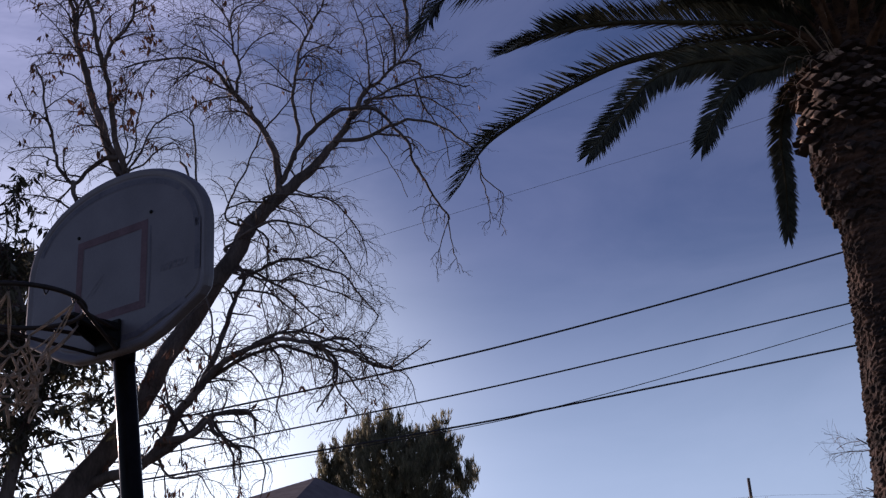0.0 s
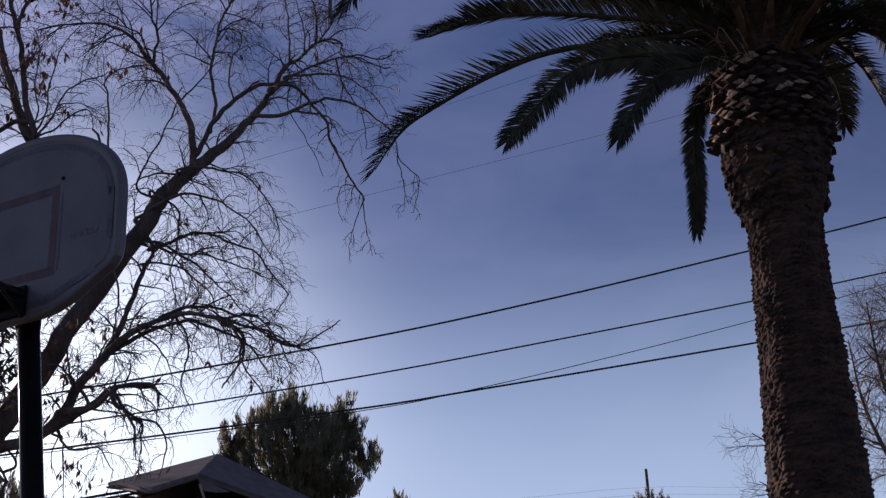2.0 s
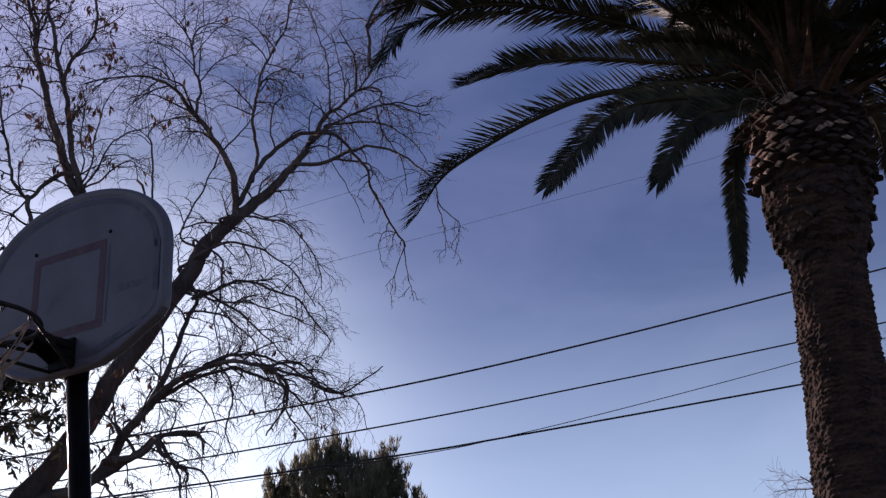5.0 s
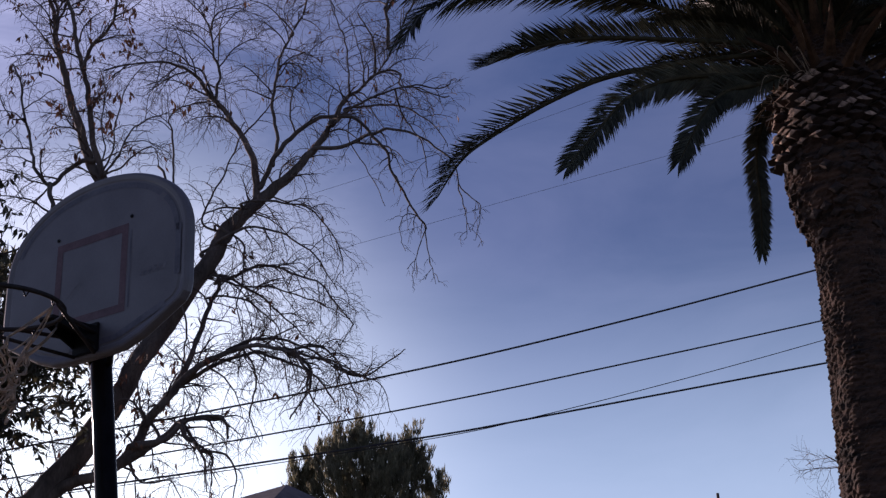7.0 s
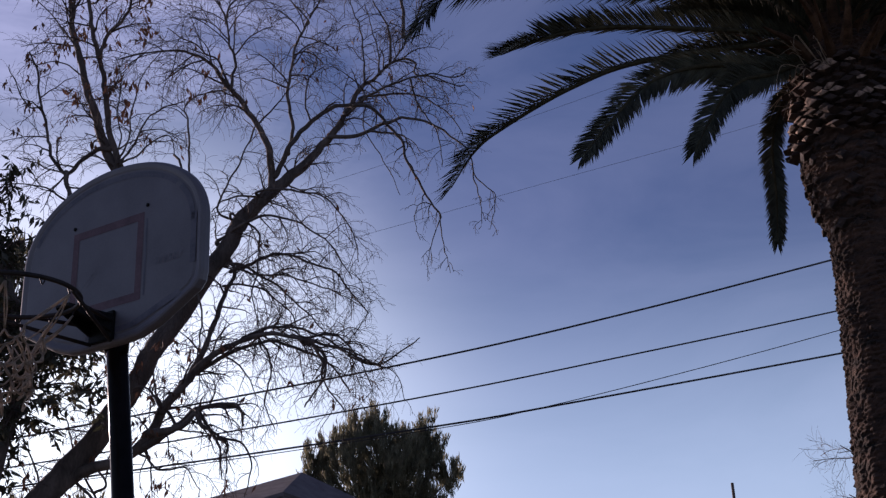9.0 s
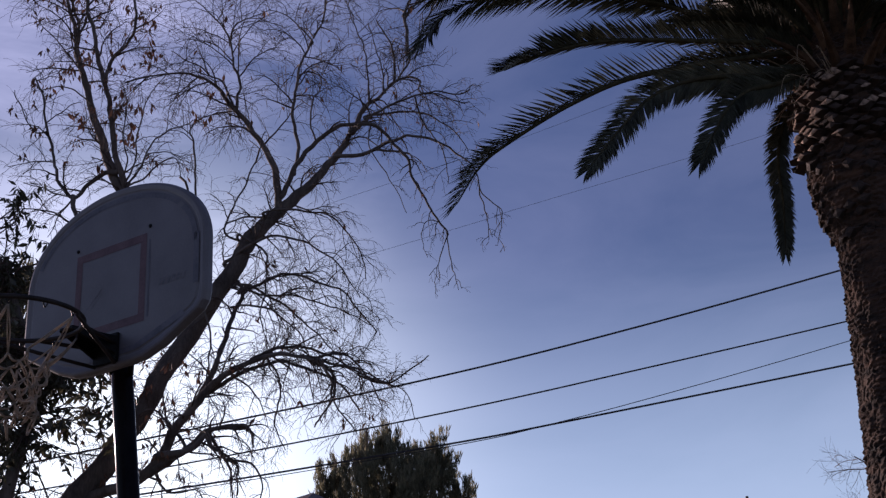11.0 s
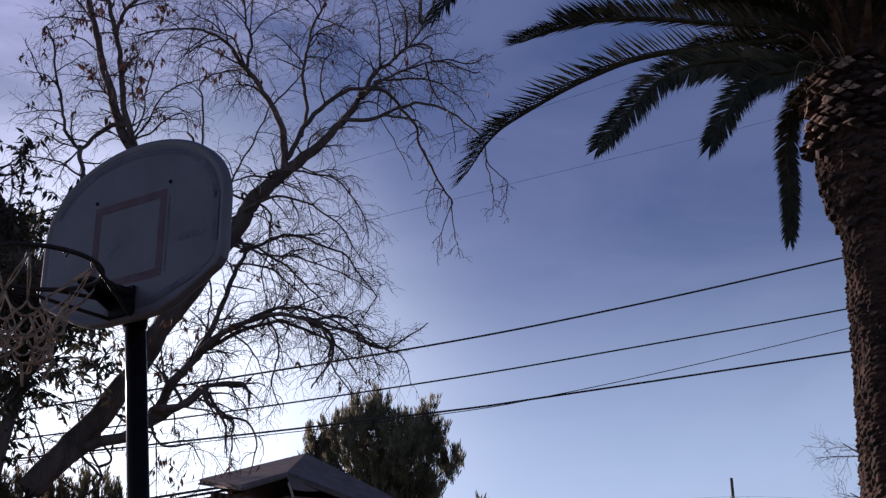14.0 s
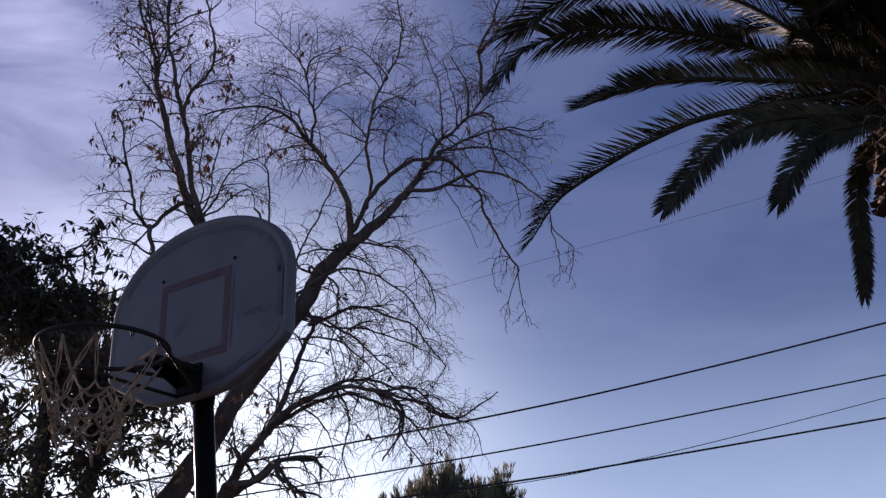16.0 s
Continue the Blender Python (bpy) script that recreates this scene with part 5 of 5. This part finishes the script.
# ---- service cables to the eaves ----
for pts in ([(-12.0, 15.2, 3.1), (-5.19, 15.2, 3.94), (-3.61, 15.2, 4.18), (-3.09, 15.2, 4.26), (-2.5, 15.2, 4.34)], [(-12.0, 15.25, 3.0), (-5.18, 15.25, 3.87), (-3.61, 15.25, 4.13), (-3.09, 15.25, 4.22), (-2.5, 15.2, 4.30)], [(-12.0, 15.3, 2.9), (-4.68, 15.3, 3.87), (-3.31, 15.3, 4.13), (-2.71, 15.3, 4.23), (-2.5, 15.3, 4.28)]):
    wire("black service cable running to the house eaves", 0.016, *pts)

# ---- far utility pole ----
upole = thing("utility_pole", (23.33, 100, 0), "distant weathered wooden utility pole", "utility pole")
v1, f1 = [], []
tube(v1, f1, [Vector((23.33, 100, z)) for z in (-0.1, 7, 14, 20.7)], [0.2, 0.18, 0.15, 0.12], 10)
put("pole", v1, f1, POLE_WOOD, upole, "", True)
for z0 in (19.2, 18.6):
    wire("hair-thin wire on the distant pole", 0.007, (-20, 100, z0 - 2.6), (12, 100, z0 - 0.6), (23.33, 100, z0), (34, 100, z0 - 0.3), (60, 100, z0 - 0.4))

# ---- neighbour's house, roof ----
house = thing("house", (-1.7, 16.5, 0), "neighbour's house with a low grey shingled hip roof", "house")
PEAK = Vector((-1.81, 15.80, 4.85))
LEFT = Vector((-3.01, 15.00, 4.37))
NEAR = Vector((-1.87, 14.40, 4.33))
RIGHT = Vector((-0.00, 15.60, 3.89))
BACK = Vector((-1.0, 18.2, 3.9))


def slab(name, corners, thick, mat, label=""):
    n = (corners[1] - corners[0]).cross(corners[2] - corners[0]).normalized()
    if n.z < 0:
        n = -n
    k = len(corners)
    vs = list(corners) + [c - n * thick for c in corners]
    fs = [tuple(range(k)), tuple(range(2 * k - 1, k - 1, -1))] + [(i, (i + 1) % k, k + (i + 1) % k, k + i) for i in range(k)]
    return put(name, vs, fs, mat, house, label)


CORNER = Vector((-2.32, 13.96, 4.10))
LOW = Vector((-1.15, 15.08, 4.15))
slab("roof", [PEAK, LEFT, CORNER, NEAR], 0.05, SHINGLE, "grey shingled slope in shade")
slab("roof", [PEAK, NEAR, LOW, RIGHT], 0.05, SHINGLE, "grey shingled slope in shade")
slab("roof", [PEAK, RIGHT, BACK], 0.05, SHINGLE, "grey shingled slope")
slab("roof", [PEAK, BACK, LEFT], 0.05, SHINGLE, "grey shingled slope")


def beam(name, a, b, wide, high, mat, label=""):
    d = (b - a).normalized()
    s = d.cross(Vector((0, 0, 1))).normalized() * wide * 0.5
    h = Vector((0, 0, high))
    vs = [p + q for p in (a, b) for q in (-s, s, s - h, -s - h)]
    put(name, vs, [(0, 1, 2, 3), (7, 6, 5, 4), (0, 4, 5, 1), (1, 5, 6, 2), (2, 6, 7, 3), (3, 7, 4, 0)], mat, house, label)


DROP = Vector((0, 0, -0.045))
beam("fascia", LEFT + DROP, CORNER + DROP, 0.03, 0.025, FASCIA, "dark brown fascia board")
beam("fascia", CORNER + DROP, NEAR + DROP, 0.03, 0.025, FASCIA, "dark brown fascia board")
beam("fascia", NEAR + DROP, LOW + DROP, 0.03, 0.025, FASCIA, "dark brown fascia board")
beam("fascia", LOW + DROP, RIGHT + DROP, 0.03, 0.025, FASCIA, "dark brown fascia board")
for k in range(5):
    a = LEFT.lerp(CORNER, 0.2 + 0.18 * k) + Vector((0.05, 0.1, -0.12))
    beam("rafter", a, a + Vector((0.5, 0.9, 0.02)), 0.05, 0.09, FASCIA)
WALL = [(-2.75, 16.6), (-1.95, 14.95), (0.3, 15.8), (-0.9, 17.7)]
vs = [Vector((x, y, z)) for z in (-0.05, 4.15) for x, y in WALL] + [Vector((x * 0.9 - 0.12, y * 0.9 + 1.6, z)) for z in (-0.05, 4.15) for x, y in WALL]
put("wall", vs, [(0, 1, 5, 4), (1, 2, 6, 5), (2, 3, 7, 6), (3, 0, 4, 7), (9, 8, 12, 13), (10, 9, 13, 14), (11, 10, 14, 15), (8, 11, 15, 12), (4, 5, 13, 12), (5, 6, 14, 13), (6, 7, 15, 14), (7, 4, 12, 15)], STUCCO, house, "tan stucco wall under the eaves")
slab("gable_panel", [Vector((-1.875, 14.36, 4.27)), Vector((-1.49, 14.36, 4.09)), Vector((-1.64, 14.36, 4.09)), Vector((-1.785, 14.36, 4.11))], 0.02, SHINGLE, "small grey panel under the eaves")
v1, f1 = [], []
tube(v1, f1, spline([NEAR + Vector((0.02, 0.02, -0.13)), NEAR + Vector((0.05, 0.25, -0.3)), NEAR + Vector((0.0, 0.5, -0.6)), NEAR + Vector((0.0, 0.52, -4.2))], 4), [0.015] * 13, 8)
put("downspout", v1, f1, WHITE_TRIM, house, "white downspout", True)
